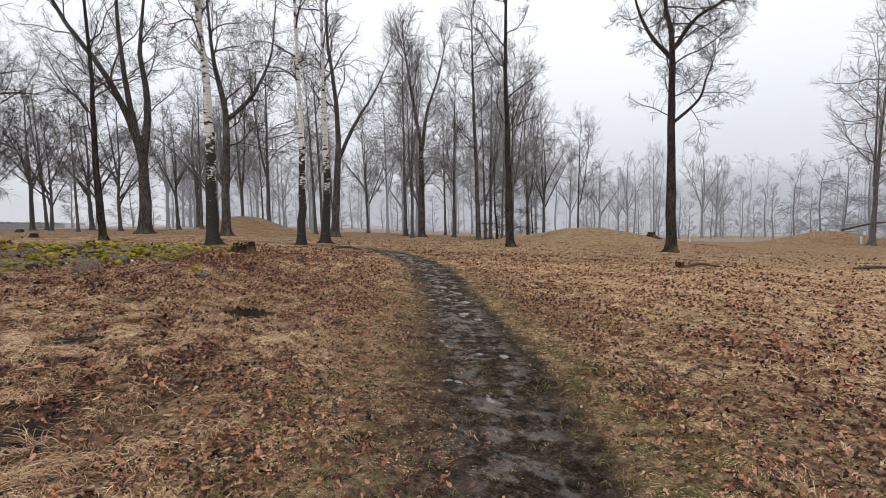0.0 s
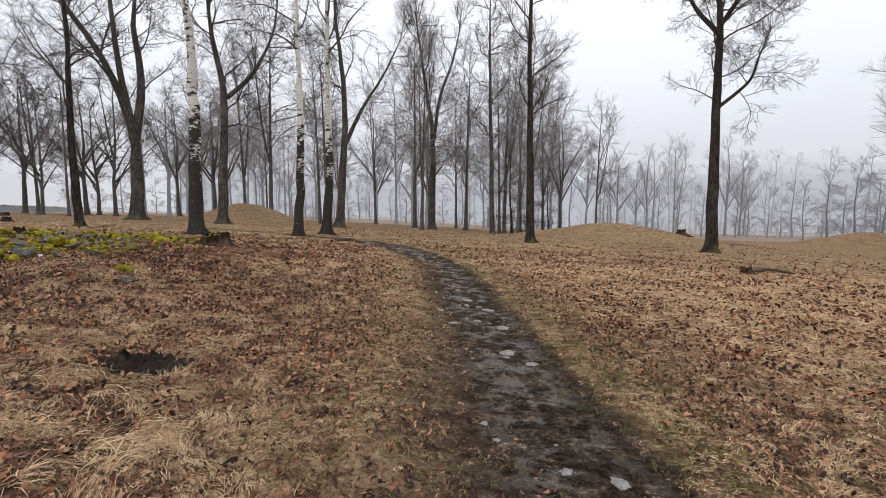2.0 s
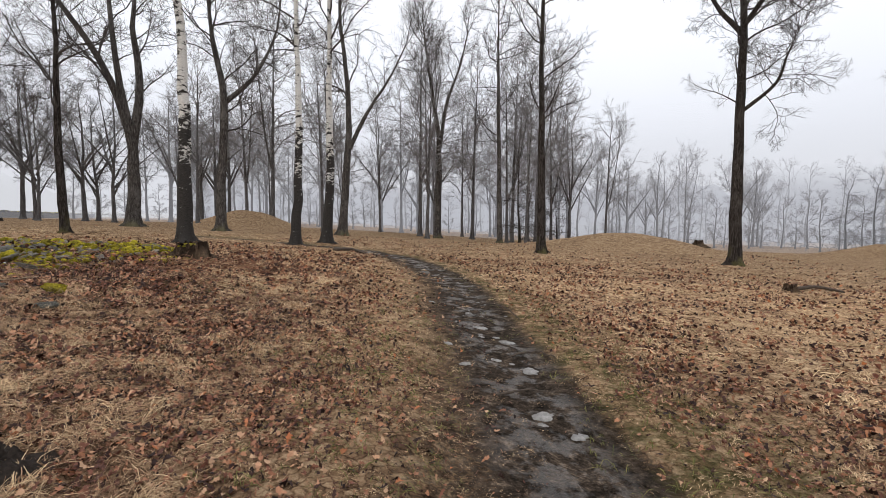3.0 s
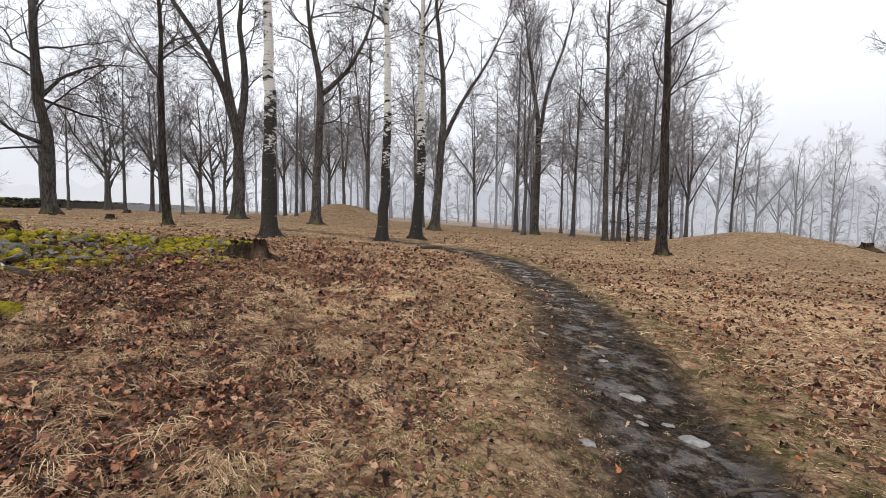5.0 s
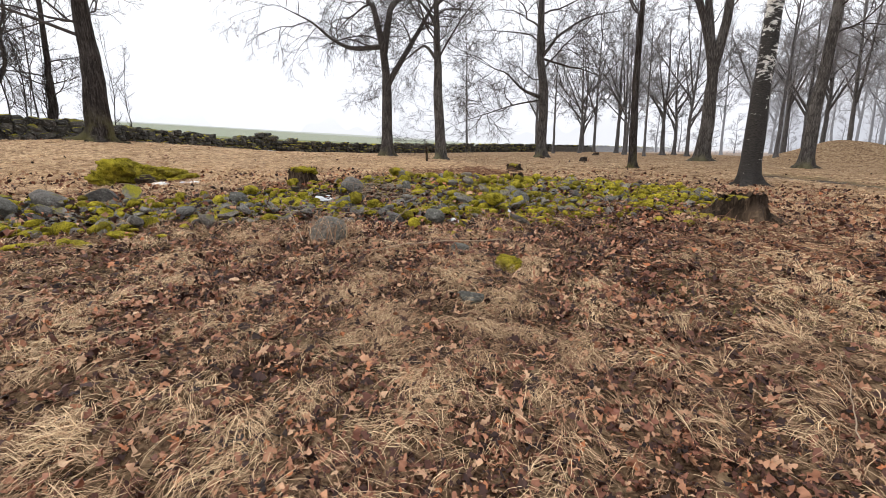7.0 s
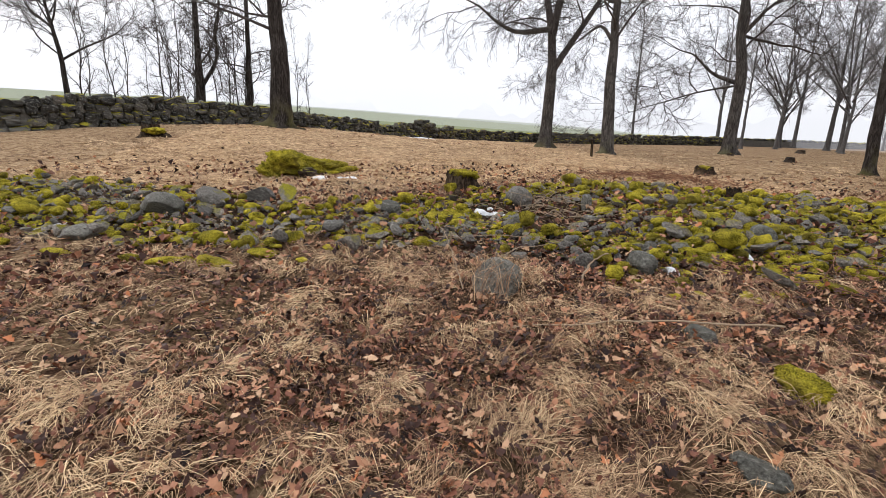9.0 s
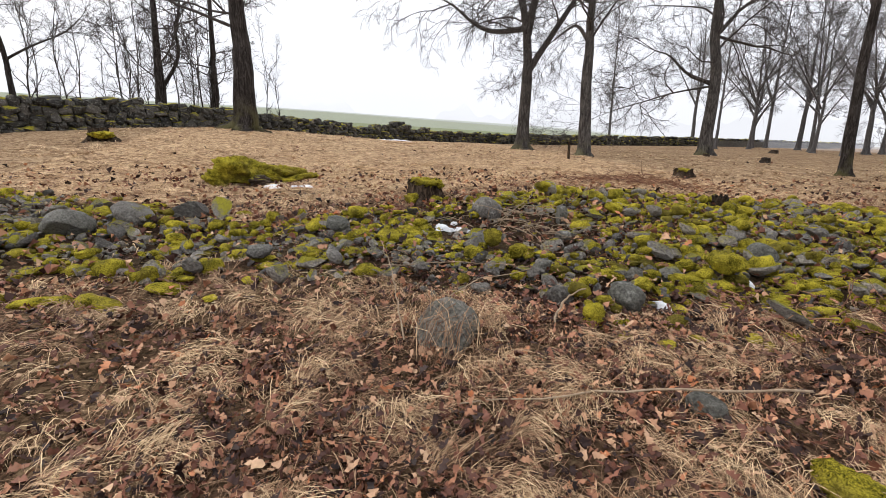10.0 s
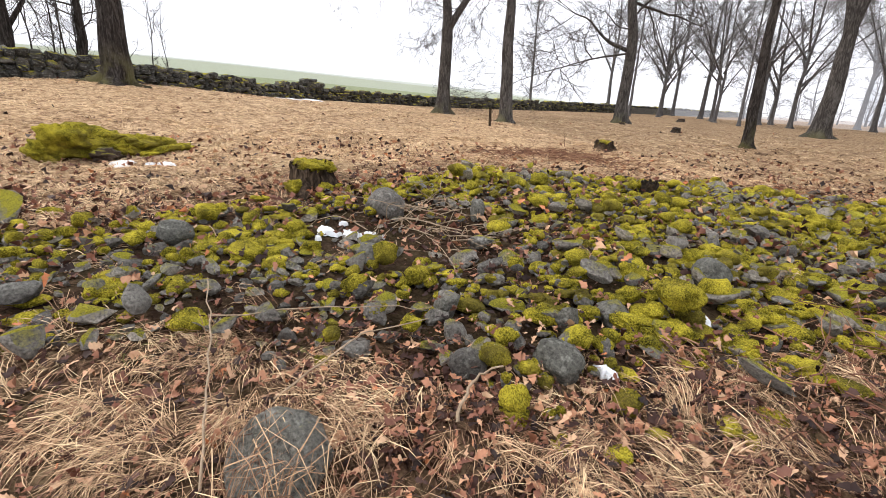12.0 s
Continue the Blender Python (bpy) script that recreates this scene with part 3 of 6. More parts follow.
def tree_meshes(seed, stems, limbs=14, limb_len=4.0, low=0.45, ang=0.95, up=0.10, detail=3, per=(6, 5, 5), bark=BARK, twig=TWIG, droop=0.0, flare=1.5, twig_r=0.005):
    """stems: (points, radius at the start, radius at the end). The first stands on the ground."""
    rng = np.random.default_rng(seed)
    trunk_parts, lines = [], []
    for j, (points, r0, r1) in enumerate(stems):
        k = 18 if j == 0 else 12
        line = curve_through(points, k)
        jitter = rng.normal(size=(k, 3)) * r0 * 0.06
        jitter[0] = 0
        line = line + jitter
        s = np.linspace(0, 1, k)
        rad = r0 + (r1 - r0) * s**0.85
        if j == 0:
            rise = line[1] - line[0]
            line = np.vstack([line[0] + (0, 0, -0.25), line[0] + (0, 0, 0.0), line[0] + rise * min(0.2, 0.9 * r0 / rise[2]), line[0] + rise * min(0.5, 2.6 * r0 / rise[2]), line[1:]])
            rad = np.concatenate([[r0 * (flare + 0.25), r0 * flare, r0 * (1 + (flare - 1) * 0.3), r0 * (1 + (flare - 1) * 0.05)], rad[1:]])
        sides = 22 if j == 0 else 8
        v, q = tubes(line[None], rad[None], sides)
        if j == 0:
            v = v.reshape(len(line), sides, 3)
            a = np.arange(sides) * 2 * np.pi / sides
            lobes = 1 + 0.34 * np.sin(a * 4 + rng.uniform(0, 6)) + 0.2 * np.sin(a * 7 + rng.uniform(0, 6))
            for i in range(4):
                c = line[i]
                w = (1.0, 1.0, 0.5, 0.15)[i]
                v[i] = c + (v[i] - c) * (1 + (lobes - 1) * w)[:, None]
            bumpy = 1 + rng.normal(size=(len(line), sides, 1)) * 0.035
            v = (line[:, None] + (v - line[:, None]) * bumpy).reshape(-1, 3)
        trunk_parts.append((v, q))
        lines.append((line[-k:] if j else line[3:], rad[-k:] if j else rad[3:]))
    pieces = []
    b_pts, b_rad = [], []
    for j, (line, rad) in enumerate(lines):
        cnt = limbs if j == 0 else max(5, int(limbs * 0.7))
        st, wy, ln, rd = fork(rng, line[None], rad[None], cnt, low if j == 0 else 0.2, 0.99, ang, 0.3, 0.016)
        ln = limb_len * rng.uniform(0.55, 1.2, cnt) * (1.0 if j == 0 else 0.8)
        rd = np.maximum(np.minimum(rd, 0.012 * ln + 0.008), 2.0 * twig_r)
        p, r = grow(rng, st, wy, ln, rd, 8, 0.20, up, 0.3)
        b_pts.append(p)
        b_rad.append(r)
        # the leader runs out in twigs of its own
        st, wy = line[-1:].repeat(3, 0), (line[-1:] - line[-2:-1]).repeat(3, 0)
        wy = wy / np.linalg.norm(wy, axis=1, keepdims=True) + rng.normal(size=(3, 3)) * 0.25
        p, r = grow(rng, st, wy, np.full(3, limb_len * 0.8), np.full(3, max(rad[-1] * 0.8, 0.01)), 8, 0.14, up)
        b_pts.append(p)
        b_rad.append(r)
    p1, r1 = np.concatenate(b_pts), np.concatenate(b_rad)
    pieces.append(tubes(p1, r1, 6))
    st, wy, ln, rd = fork(rng, p1, r1, per[0], 0.15, 0.98, 0.85, 0.55, 0.008)
    k2 = 6 if detail > 3 else 4
    p2, r2 = grow(rng, st, wy, ln, np.maximum(rd, 1.5 * twig_r), k2, 0.22, up * 0.8 - droop * 0.4, 0.5)
    pieces.append(tubes(p2, r2, 4 if detail > 3 else 3))
    st, wy, ln, rd = fork(rng, p2, r2, per[1], 0.15, 1.0, 0.85, 0.55, 0.007)
    p3, r3 = grow(rng, st, wy, ln, np.maximum(rd, twig_r), 5 if detail > 3 else 3, 0.22, up * 0.5 - droop, 0.4)
    pieces.append(tubes(p3, r3, 3))
    if detail > 3:
        st, wy, ln, rd = fork(rng, p3, r3, per[2], 0.2, 1.0, 0.7, 0.6, 0.006)
        p4, r4 = grow(rng, st, wy, np.maximum(ln, 0.18), np.full(len(ln), twig_r), 3, 0.2, up * 0.4 - droop, 0.5)
        pieces.append(tubes(p4, r4, 3))
    tv, tq = join(trunk_parts)
    cv, cq = join(pieces)
    return mesh_np("trunk", tv, tq, None, bark), mesh_np("crown", cv, cq, None, twig)


def plant(name, x, y, meshes, label, category="tree", group="", yaw=0.0, scale=1.0, sink=0.0):
    ob = thing(name, (x, y, float(land(x, y)) - sink), label, category, group, yaw)
    ob.scale = (scale, scale, scale)
    part_mesh("trunk", meshes[0], ob)
    part_mesh("crown", meshes[1], ob, "bare winter twigs")
    return ob


def stem(right, offsets):
    """Points of a stem from (sideways, height) pairs; right: the level direction of sideways."""
    return [(s * right[0], s * right[1], z) for s, z in offsets]


def hero_trees():
    R = (0.83, 0.55)
    birch = "tall birch with white bark and a black fissured foot"
    plant("birch_tree", -10.2, 20.85, tree_meshes(1, [(stem(R, [(0, 0), (0.02, 2.2), (0.1, 4.7), (0.05, 7.1), (-0.1, 11), (0.1, 19)]), 0.29, 0.07)], 12, 3.6, 0.68, 0.8, 0.02, 4, (5, 5, 5), BIRCH, TWIG, 0.10), birch)
    plant("birch_tree", -7.14, 23.69, tree_meshes(3, [(stem((0.94, 0.35), [(0, 0), (0.13, 2.8), (0.2, 6.0), (0.18, 9.1), (0.1, 20)]), 0.225, 0.05)], 14, 3.2, 0.66, 0.85, 0.0, 4, (5, 5, 5), BIRCH, TWIG, 0.10), birch, "tree", "pair of birches by the path")
    plant("birch_tree", -6.84, 27.3, tree_meshes(4, [(stem((0.96, 0.28), [(0, 0), (0.2, 3.2), (0.2, 7.0), (0.25, 10.8), (0.3, 21)]), 0.27, 0.05)], 14, 3.4, 0.66, 0.85, 0.0, 4, (5, 5, 5), BIRCH, TWIG, 0.10), birch, "tree", "pair of birches by the path")
    plant("slim_tree", -17.32, 23.9, tree_meshes(5, [(stem((0.73, 0.68), [(0.03, 0), (-0.04, 2.2), (-0.05, 4.9), (0, 7.1), (0.03, 9), (-0.3, 19)]), 0.19, 0.05)], 12, 3.4, 0.42, 0.8, 0.08, 4, (7, 6, 5), BARK, TWIG), "slim dark tree leaning slightly over the straw grass")
    T = (0.8, 0.6)
    plant("forked_tree", -23.2, 36.4, tree_meshes(6, [
        (stem(T, [(0.12, 0), (0.27, 3.2), (0.21, 5.8), (-0.22, 8.0), (-1.66, 11.7), (-3.9, 15.2), (-5.6, 19)]), 0.46, 0.08),
        (stem(T, [(0.1, 6.6), (-0.36, 10.3), (-0.75, 15.5), (-0.6, 22)]), 0.3, 0.06),
        (stem(T, [(0.26, 5.6), (0.84, 9.8), (0.57, 13.2), (0.72, 15.6), (1.6, 22)]), 0.34, 0.06)], 10, 5.0, 0.5, 0.8, 0.08, 4, (7, 6, 5), BARK_PALE, TWIG, 0, 1.45, 0.008), "big old tree that forks into three stems")
    plant("slim_tree", 4.33, 30.0, tree_meshes(7, [(stem((0.98, -0.2), [(0, 0), (-0.08, 4.2), (-0.14, 8.4), (-0.19, 12.4), (0.1, 21)]), 0.26, 0.06)], 16, 3.4, 0.38, 1.05, 0.06, 4, (7, 6, 5), BARK, TWIG), "slim tall tree with dark brown bark beside the path")
    Q = (0.9, -0.44)
    plant("lone_tree", 13.73, 28.17, tree_meshes(8, [
        (stem(Q, [(0, 0), (-0.05, 4), (-0.09, 8.3), (-0.11, 12.2), (-0.47, 14.8), (-0.7, 20)]), 0.32, 0.06),
        (stem(Q, [(-0.12, 11.4), (-1.3, 13.0), (-2.1, 15.1), (-2.5, 18)]), 0.14, 0.03),
        (stem(Q, [(-0.1, 11.8), (1.07, 13.4), (2.7, 14.3), (4.2, 16)]), 0.14, 0.03),
        (stem(Q, [(-0.09, 7.6), (1.29, 8.8), (1.69, 10.0), (2.1, 11.2)]), 0.11, 0.02)], 18, 3.2, 0.38, 1.25, 0.05, 4, (7, 6, 5), BARK, TWIG), "lone tree with a slim straight trunk and high round crown")
    R = (0.88, 0.47)
    plant("forked_tree", -16.57, 35.9, tree_meshes(9, [
        (stem(R, [(0, 0), (0.17, 3.7), (0.42, 9.0), (-0.09, 12.3), (-0.31, 14.3), (-0.5, 20)]), 0.35, 0.06),
        (stem(R, [(0.4, 8.7), (2.0, 10.2), (3.07, 12.0), (4.0, 14.4), (4.4, 18)]), 0.19, 0.04)], 16, 4.2, 0.3, 0.95, 0.06, 4, (7, 6, 5), BARK_PALE, TWIG, 0, 1.5, 0.008), "grey tree forking high above the mound")
    plant("forked_tree", -9.69, 42.2, tree_meshes(10, [
        (stem((0.97, 0.24), [(0, 0), (0.41, 5.7), (0.61, 9.2), (0.38, 13.4), (-0.06, 17.5), (0, 22)]), 0.36, 0.06),
        (stem((0.97, 0.24), [(0.5, 6.8), (2.13, 10.1), (3.87, 12.8), (5.16, 15.4)]), 0.2, 0.04)], 14, 4.2, 0.4, 0.9, 0.07, 3, (9, 8, 4), BARK_PALE, TWIG, 0, 1.5, 0.009), "grey leaning tree that forks low")
    plant("slim_tree", 3.72, 48.5, tree_meshes(11, [(stem((1, -0.1), [(0, 0), (-0.17, 8.8), (-0.34, 16.1), (-0.38, 22)]), 0.26, 0.05)], 26, 3.4, 0.3, 1.0, 0.08, 3, (9, 8, 4), BARK_PALE, TWIG, 0, 1.4, 0.009), "slim tall tree with many short side branches")
    plant("forked_tree", -2.36, 53.3, tree_meshes(12, [
        (stem((1, 0), [(0, 0), (0.13, 9.3), (-0.4, 13.7), (-1.16, 18.6), (-1.6, 22)]), 0.35, 0.05),
        (stem((1, 0), [(0.13, 9.1), (0.88, 13.8), (2.19, 17.6), (3.0, 21)]), 0.22, 0.05)], 18, 4.2, 0.5, 0.7, 0.12, 3, (9, 8, 4), BARK_PALE, TWIG, 0, 1.4, 0.009), "tall tree whose fork opens into a fan")
    # trees by the stone wall
    S = (0.43, 0.9)
    plant("slim_tree", -23.49, 17.42, tree_meshes(13, [
        (stem(S, [(0, 0), (-0.09, 2.0), (-0.13, 4.1), (-0.14, 6.2), (-0.13, 8.1), (0.1, 18)]), 0.29, 0.07),
        (stem(S, [(-0.1, 4.6), (-0.66, 5.3), (-1.16, 5.1), (-1.82, 4.6)]), 0.1, 0.02),
        (stem(S, [(-0.12, 6.2), (-0.64, 7.0), (-1.18, 7.4), (-1.83, 6.9)]), 0.11, 0.02)], 14, 3.6, 0.42, 1.0, 0.02, 4, (7, 6, 5), BARK_PALE, TWIG, 0.06), "straight grey tree in the straw near the wall")
    C = (0.6, 0.8)
    plant("crooked_tree", -27.69, 26.75, tree_meshes(14, [
        (stem(C, [(0.05, 0), (0.05, 4.0), (-0.23, 6.9), (-0.22, 11.0), (-0.26, 12.4), (0, 20)]), 0.35, 0.08),
        (stem(C, [(0.0, 3.8), (-0.98, 4.2), (-1.55, 4.6), (-2.32, 5.4), (-3.07, 5.7)]), 0.13, 0.03),
        (stem(C, [(0.0, 3.7), (-1.89, 3.4), (-3.62, 2.9), (-4.99, 2.5), (-6.04, 2.1)]), 0.06, 0.012),
        (stem(C, [(-0.1, 6.3), (0.99, 7.6), (2.63, 8.5), (4, 8.7)]), 0.12, 0.02)], 18, 5.4, 0.22, 1.15, 0.03, 4, (7, 6, 5), BARK_PALE, TWIG, 0.02, 1.5, 0.005), "crooked grey tree with low twisted limbs")
    O = (0.32, 0.95)
    plant("forked_tree", -27.96, 16.12, tree_meshes(15, [
        (stem(O, [(0, 0), (0.07, 3.3), (0.09, 4.5), (-0.09, 6.2), (-0.48, 7.9), (-0.82, 9.0), (-1.2, 17)]), 0.32, 0.07),
        (stem(O, [(0.1, 3.8), (1.41, 5.9), (2.41, 7.5), (3.07, 8.7), (4.0, 12)]), 0.19, 0.03),
        (stem(O, [(-0.08, 5.9), (-1.75, 5.8), (-2.8, 6.3), (-3.8, 7.1), (-5.26, 7.8)]), 0.16, 0.02),
        (stem(O, [(0.0, 5.6), (0.41, 7.7), (1.17, 9.1), (1.7, 14)]), 0.25, 0.04)], 14, 4.4, 0.45, 1.0, -0.02, 4, (7, 6, 5), BARK_PALE, TWIG, 0.10), "forked tree with drooping twigs against the wall")
    plant("thick_tree", -23.97, 3.2, tree_meshes(16, [(stem((-0.2, 0.98), [(0.06, 0), (0.16, 2.3), (0.1, 4.7), (-0.1, 10), (0, 19)]), 0.47, 0.1)], 18, 4.4, 0.35, 1.0, 0.0, 4, (7, 6, 5), BARK, TWIG, 0.05, 1.6), "thick rough-barked tree with mossy roots")
    W = (-0.25, 0.97)
    plant("slim_tree", -31.5, 0.2, tree_meshes(17, [(stem(W, [(0, 0), (0.1, 2.5), (0.2, 5), (0.4, 15)]), 0.26, 0.05)], 16, 2.8, 0.2, 1.1, 0.05, 4, (7, 6, 5), BARK, TWIG), "straight dark tree behind the stone wall", "tree", "trees behind the wall")
    plant("slim_tree", -29.0, -1.47, tree_meshes(18, [
        (stem((-0.33, 0.94), [(0, 0), (0.05, 2.3), (0.1, 4.6), (0.2, 14)]), 0.3, 0.05),
        (stem((-0.33, 0.94), [(0.09, 1.9), (0.89, 3.3), (0.93, 4.7), (1.22, 5.9), (1.1, 9)]), 0.1, 0.03)], 14, 3.0, 0.3, 1.0, 0.05, 4, (7, 6, 5), BARK, TWIG), "dark tree with a twisted side stem behind the wall", "tree", "trees behind the wall")
    plant("slim_tree", -25.94, -5.74, tree_meshes(19, [
        (stem((-0.5, 0.86), [(0.02, 0), (0, 1.6), (-0.02, 2.8), (-0.14, 3.9), (-0.3, 5.2), (-0.9, 11)]), 0.13, 0.03),
        (stem((-0.5, 0.86), [(0.0, 2.7), (0.86, 3.3), (1.92, 3.9), (2.6, 4.6)]), 0.055, 0.015)], 12, 2.8, 0.4, 0.9, 0.06, 4, (7, 6, 5), BARK, TWIG), "thin leaning tree behind the wall", "tree", "trees behind the wall")


hero_trees()


def background_trees():
    rng = np.random.default_rng(77)
    kinds = []
    for i in range(6):
        h = (17, 19, 15, 18, 13, 16)[i]
        lean = rng.uniform(-0.8, 0.8, 2)
        stems = [([(0, 0, 0), (lean[0] * 0.2, lean[1] * 0.2, h * 0.3), (lean[0] * 0.5, lean[1] * 0.5, h * 0.6), (lean[0], lean[1], h * 0.95)], 0.15 + 0.014 * (h - 13), 0.04)]
        if i % 2:
            a = rng.uniform(0, 6.3)
            stems.append(([(0, 0, h * 0.28), (0.9 * np.cos(a), 0.9 * np.sin(a), h * 0.45), (2.0 * np.cos(a), 2.0 * np.sin(a), h * 0.85)], 0.14, 0.04))
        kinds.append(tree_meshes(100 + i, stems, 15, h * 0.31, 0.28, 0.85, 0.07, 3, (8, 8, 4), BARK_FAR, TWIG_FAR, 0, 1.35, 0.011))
    for i in range(3):
        h = (12.5, 14, 15)[i]
        stems = [([(0, 0, 0), (0.1, 0.05, h * 0.3), (0.2, -0.2, h * 0.6), (0.1, 0.1, h * 0.92)], 0.24, 0.04)]
        for q in range(5):
            w = q * 1.26 + rng.uniform(-0.4, 0.4)
            o = rng.uniform(0.75, 1.15)
            stems.append(([(0.05, 0.02, h * (0.27 + 0.04 * q)), (1.5 * o * np.cos(w), 1.5 * o * np.sin(w), h * (0.46 + 0.03 * q)), (3.4 * o * np.cos(w), 3.4 * o * np.sin(w), h * (0.68 + 0.05 * (q % 3)))], 0.12, 0.03))
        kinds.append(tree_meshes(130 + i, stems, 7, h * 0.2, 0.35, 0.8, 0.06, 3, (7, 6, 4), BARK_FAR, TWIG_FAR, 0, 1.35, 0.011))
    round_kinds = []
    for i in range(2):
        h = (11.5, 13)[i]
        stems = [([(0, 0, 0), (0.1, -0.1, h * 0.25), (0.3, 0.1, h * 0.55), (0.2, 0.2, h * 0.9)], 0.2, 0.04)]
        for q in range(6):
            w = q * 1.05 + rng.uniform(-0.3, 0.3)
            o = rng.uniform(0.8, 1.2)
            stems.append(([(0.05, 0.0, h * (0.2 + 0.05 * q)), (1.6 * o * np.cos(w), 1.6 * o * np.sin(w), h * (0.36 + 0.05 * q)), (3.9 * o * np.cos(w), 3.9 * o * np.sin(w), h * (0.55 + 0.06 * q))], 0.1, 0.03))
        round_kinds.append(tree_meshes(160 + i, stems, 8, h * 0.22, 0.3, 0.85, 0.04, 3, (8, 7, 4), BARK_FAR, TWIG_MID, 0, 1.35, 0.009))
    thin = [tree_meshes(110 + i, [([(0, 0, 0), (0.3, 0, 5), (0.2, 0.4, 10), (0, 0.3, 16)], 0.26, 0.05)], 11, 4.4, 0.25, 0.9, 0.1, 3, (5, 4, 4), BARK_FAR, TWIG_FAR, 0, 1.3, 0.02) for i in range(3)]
    low = tree_meshes(120, [([(0, 0, 0), (0.1, 0, 2), (0.2, 0.2, 5), (0, 0.3, 9)], 0.2, 0.04)], 30, 3.4, 0.08, 1.3, 0.02, 3, (7, 7, 4), BARK, TWIG, 0.03, 1.3, 0.009)
    label = "bare grey deciduous tree standing in the mist"
    spots = []
    # the wood ahead
    tries = 0
    while len(spots) < 44 and tries < 5000:
        tries += 1
        x, y = rng.uniform(-50, 19), rng.uniform(46, 88)
        if x > 7 and y < 58:
            continue
        if min([math.hypot(x - a, y - b) for a, b, _, _ in spots] + [math.hypot(x + 18.7, y - 45) - 2, math.hypot(x + 2.4, y - 53.3), math.hypot(x - 3.7, y - 48.5)]) < 2.3:
            continue
        spots.append((x, y, rng.integers(0, 9), rng.uniform(0.8, 1.12)))
    # standing singly: left group, right row, right edge
    spots += [(-41, 47, 7, 0.95), (-37, 44, 5, 0.8), (-35, 47, 6, 0.95), (-31, 40, 4, 0.8), (-46, 40, 8, 0.8), (-38, 36, 2, 0.7), (-44, 30, 4, 0.85),
              (-17.9, 48.5, 1, 0.95), (-13.5, 50, 0, 0.9), (-4.5, 57.2, 3, 1.15), (1.4, 57.4, 0, 1.1), (-21, 41, 2, 0.8), (-12, 47, 2, 1.0), (7.5, 51, 3, 1.0), (5.5, 54.0, 1, 0.95),
              (20, 74, 7, 0.9), (26, 78, 6, 0.95), (30, 76, 8, 0.85), (36, 80, 3, 0.75), (42, 76, 8, 0.95), (46, 79, 7, 0.9), (33, 88, 6, 0.85), (50, 84, 6, 0.9),
              (44, 44, 3, 1.1), (50, 42, 1, 1.15), (55, 50, 5, 1.1), (58, 44, 0, 1.1), (48, 36, 4, 1.25), (38.5, 42.0, 3, 1.05), (36.5, 37.0, 1, 0.95), (62, 52, 1, 1.0)]
    for x, y, i, s in spots:
        plant("bare_tree", x, y, kinds[int(i)], label, "tree", "trees of the misty wood", rng.uniform(0, 360), s)
    # round-crowned group beyond the cairn
    for k, (x, y, s) in enumerate(((-34.5, 41.5, 0.8), (-39.5, 40.5, 0.85), (-36.5, 50.5, 1.0), (-31.5, 46.0, 0.95), (-43.5, 44.5, 0.9))):
        plant("round_tree", x, y, round_kinds[k % 2], "grey bare tree with a dense round crown", "tree", "round trees at the wood's edge", rng.uniform(0, 360), s)
    for x, y, s in ((5.8, 50, 0.8), (8.0, 54, 0.65), (11.5, 60, 0.65), (47, 55, 0.9), (52, 57, 1.0), (57, 60, 1.0), (50, 62, 0.9), (62, 60, 1.0), (45, 60, 0.8)):
        plant("thicket_tree", x, y, low, "dense dark tree branching down to the ground", "tree", "thicket at the wood's edge", rng.uniform(0, 360), s)
    # far woods lost in the mist
    for i in range(58):
        a = radians(-30 + i * 2.1 + rng.uniform(-1, 1))
        r = rng.uniform(96, 118)
        plant("bare_tree", r * math.sin(a), r * math.cos(a), thin[int(rng.integers(0, 3))], label, "tree", "far woods in the mist", rng.uniform(0, 360), rng.uniform(0.65, 0.9))
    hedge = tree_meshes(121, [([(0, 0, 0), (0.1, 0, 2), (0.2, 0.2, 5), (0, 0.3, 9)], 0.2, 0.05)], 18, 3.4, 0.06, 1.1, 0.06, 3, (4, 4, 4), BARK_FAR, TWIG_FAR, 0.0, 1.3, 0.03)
    for i in range(32):
        a = radians(8 + i * 2.1 + rng.uniform(-1, 1))
        r = rng.uniform(84, 112)
        plant("thicket_tree", r * math.sin(a), r * math.cos(a), hedge, "twiggy bare undergrowth tree in the mist", "tree", "far undergrowth in the mist", rng.uniform(0, 360), rng.uniform(0.55, 1.0))
    for i in range(30):
        a = radians(-38 + i * 1.6 + rng.uniform(-0.6, 0.6))
        r = rng.uniform(78, 100)
        plant("thicket_tree", r * math.sin(a), r * math.cos(a), hedge, "twiggy bare undergrowth tree in the mist", "tree", "far undergrowth in the mist", rng.uniform(0, 360), rng.uniform(0.45, 0.8))
    for i in range(30):
        w = radians(17 + i * 1.55 + rng.uniform(-0.6, 0.6))
        r = rng.uniform(76, 90)
        plant("thicket_tree", r * math.sin(w), r * math.cos(w), hedge, "twiggy bare undergrowth tree in the mist", "tree", "far undergrowth in the mist", rng.uniform(0, 360), rng.uniform(0.4, 0.7))
    # saplings behind the wall
    sap = [tree_meshes(140 + i, [([(0, 0, 0), (0.1, 0.05, 1.5), (0.15, -0.1, 3.0), (0.3 * (i - 1), 0.1, 5.5)], 0.035, 0.01)], 9, 1.3, 0.2, 0.6, 0.1, 3, (5, 4, 3), BARK, TWIG, 0, 1.2, 0.004) for i in range(3)]
    k = 0
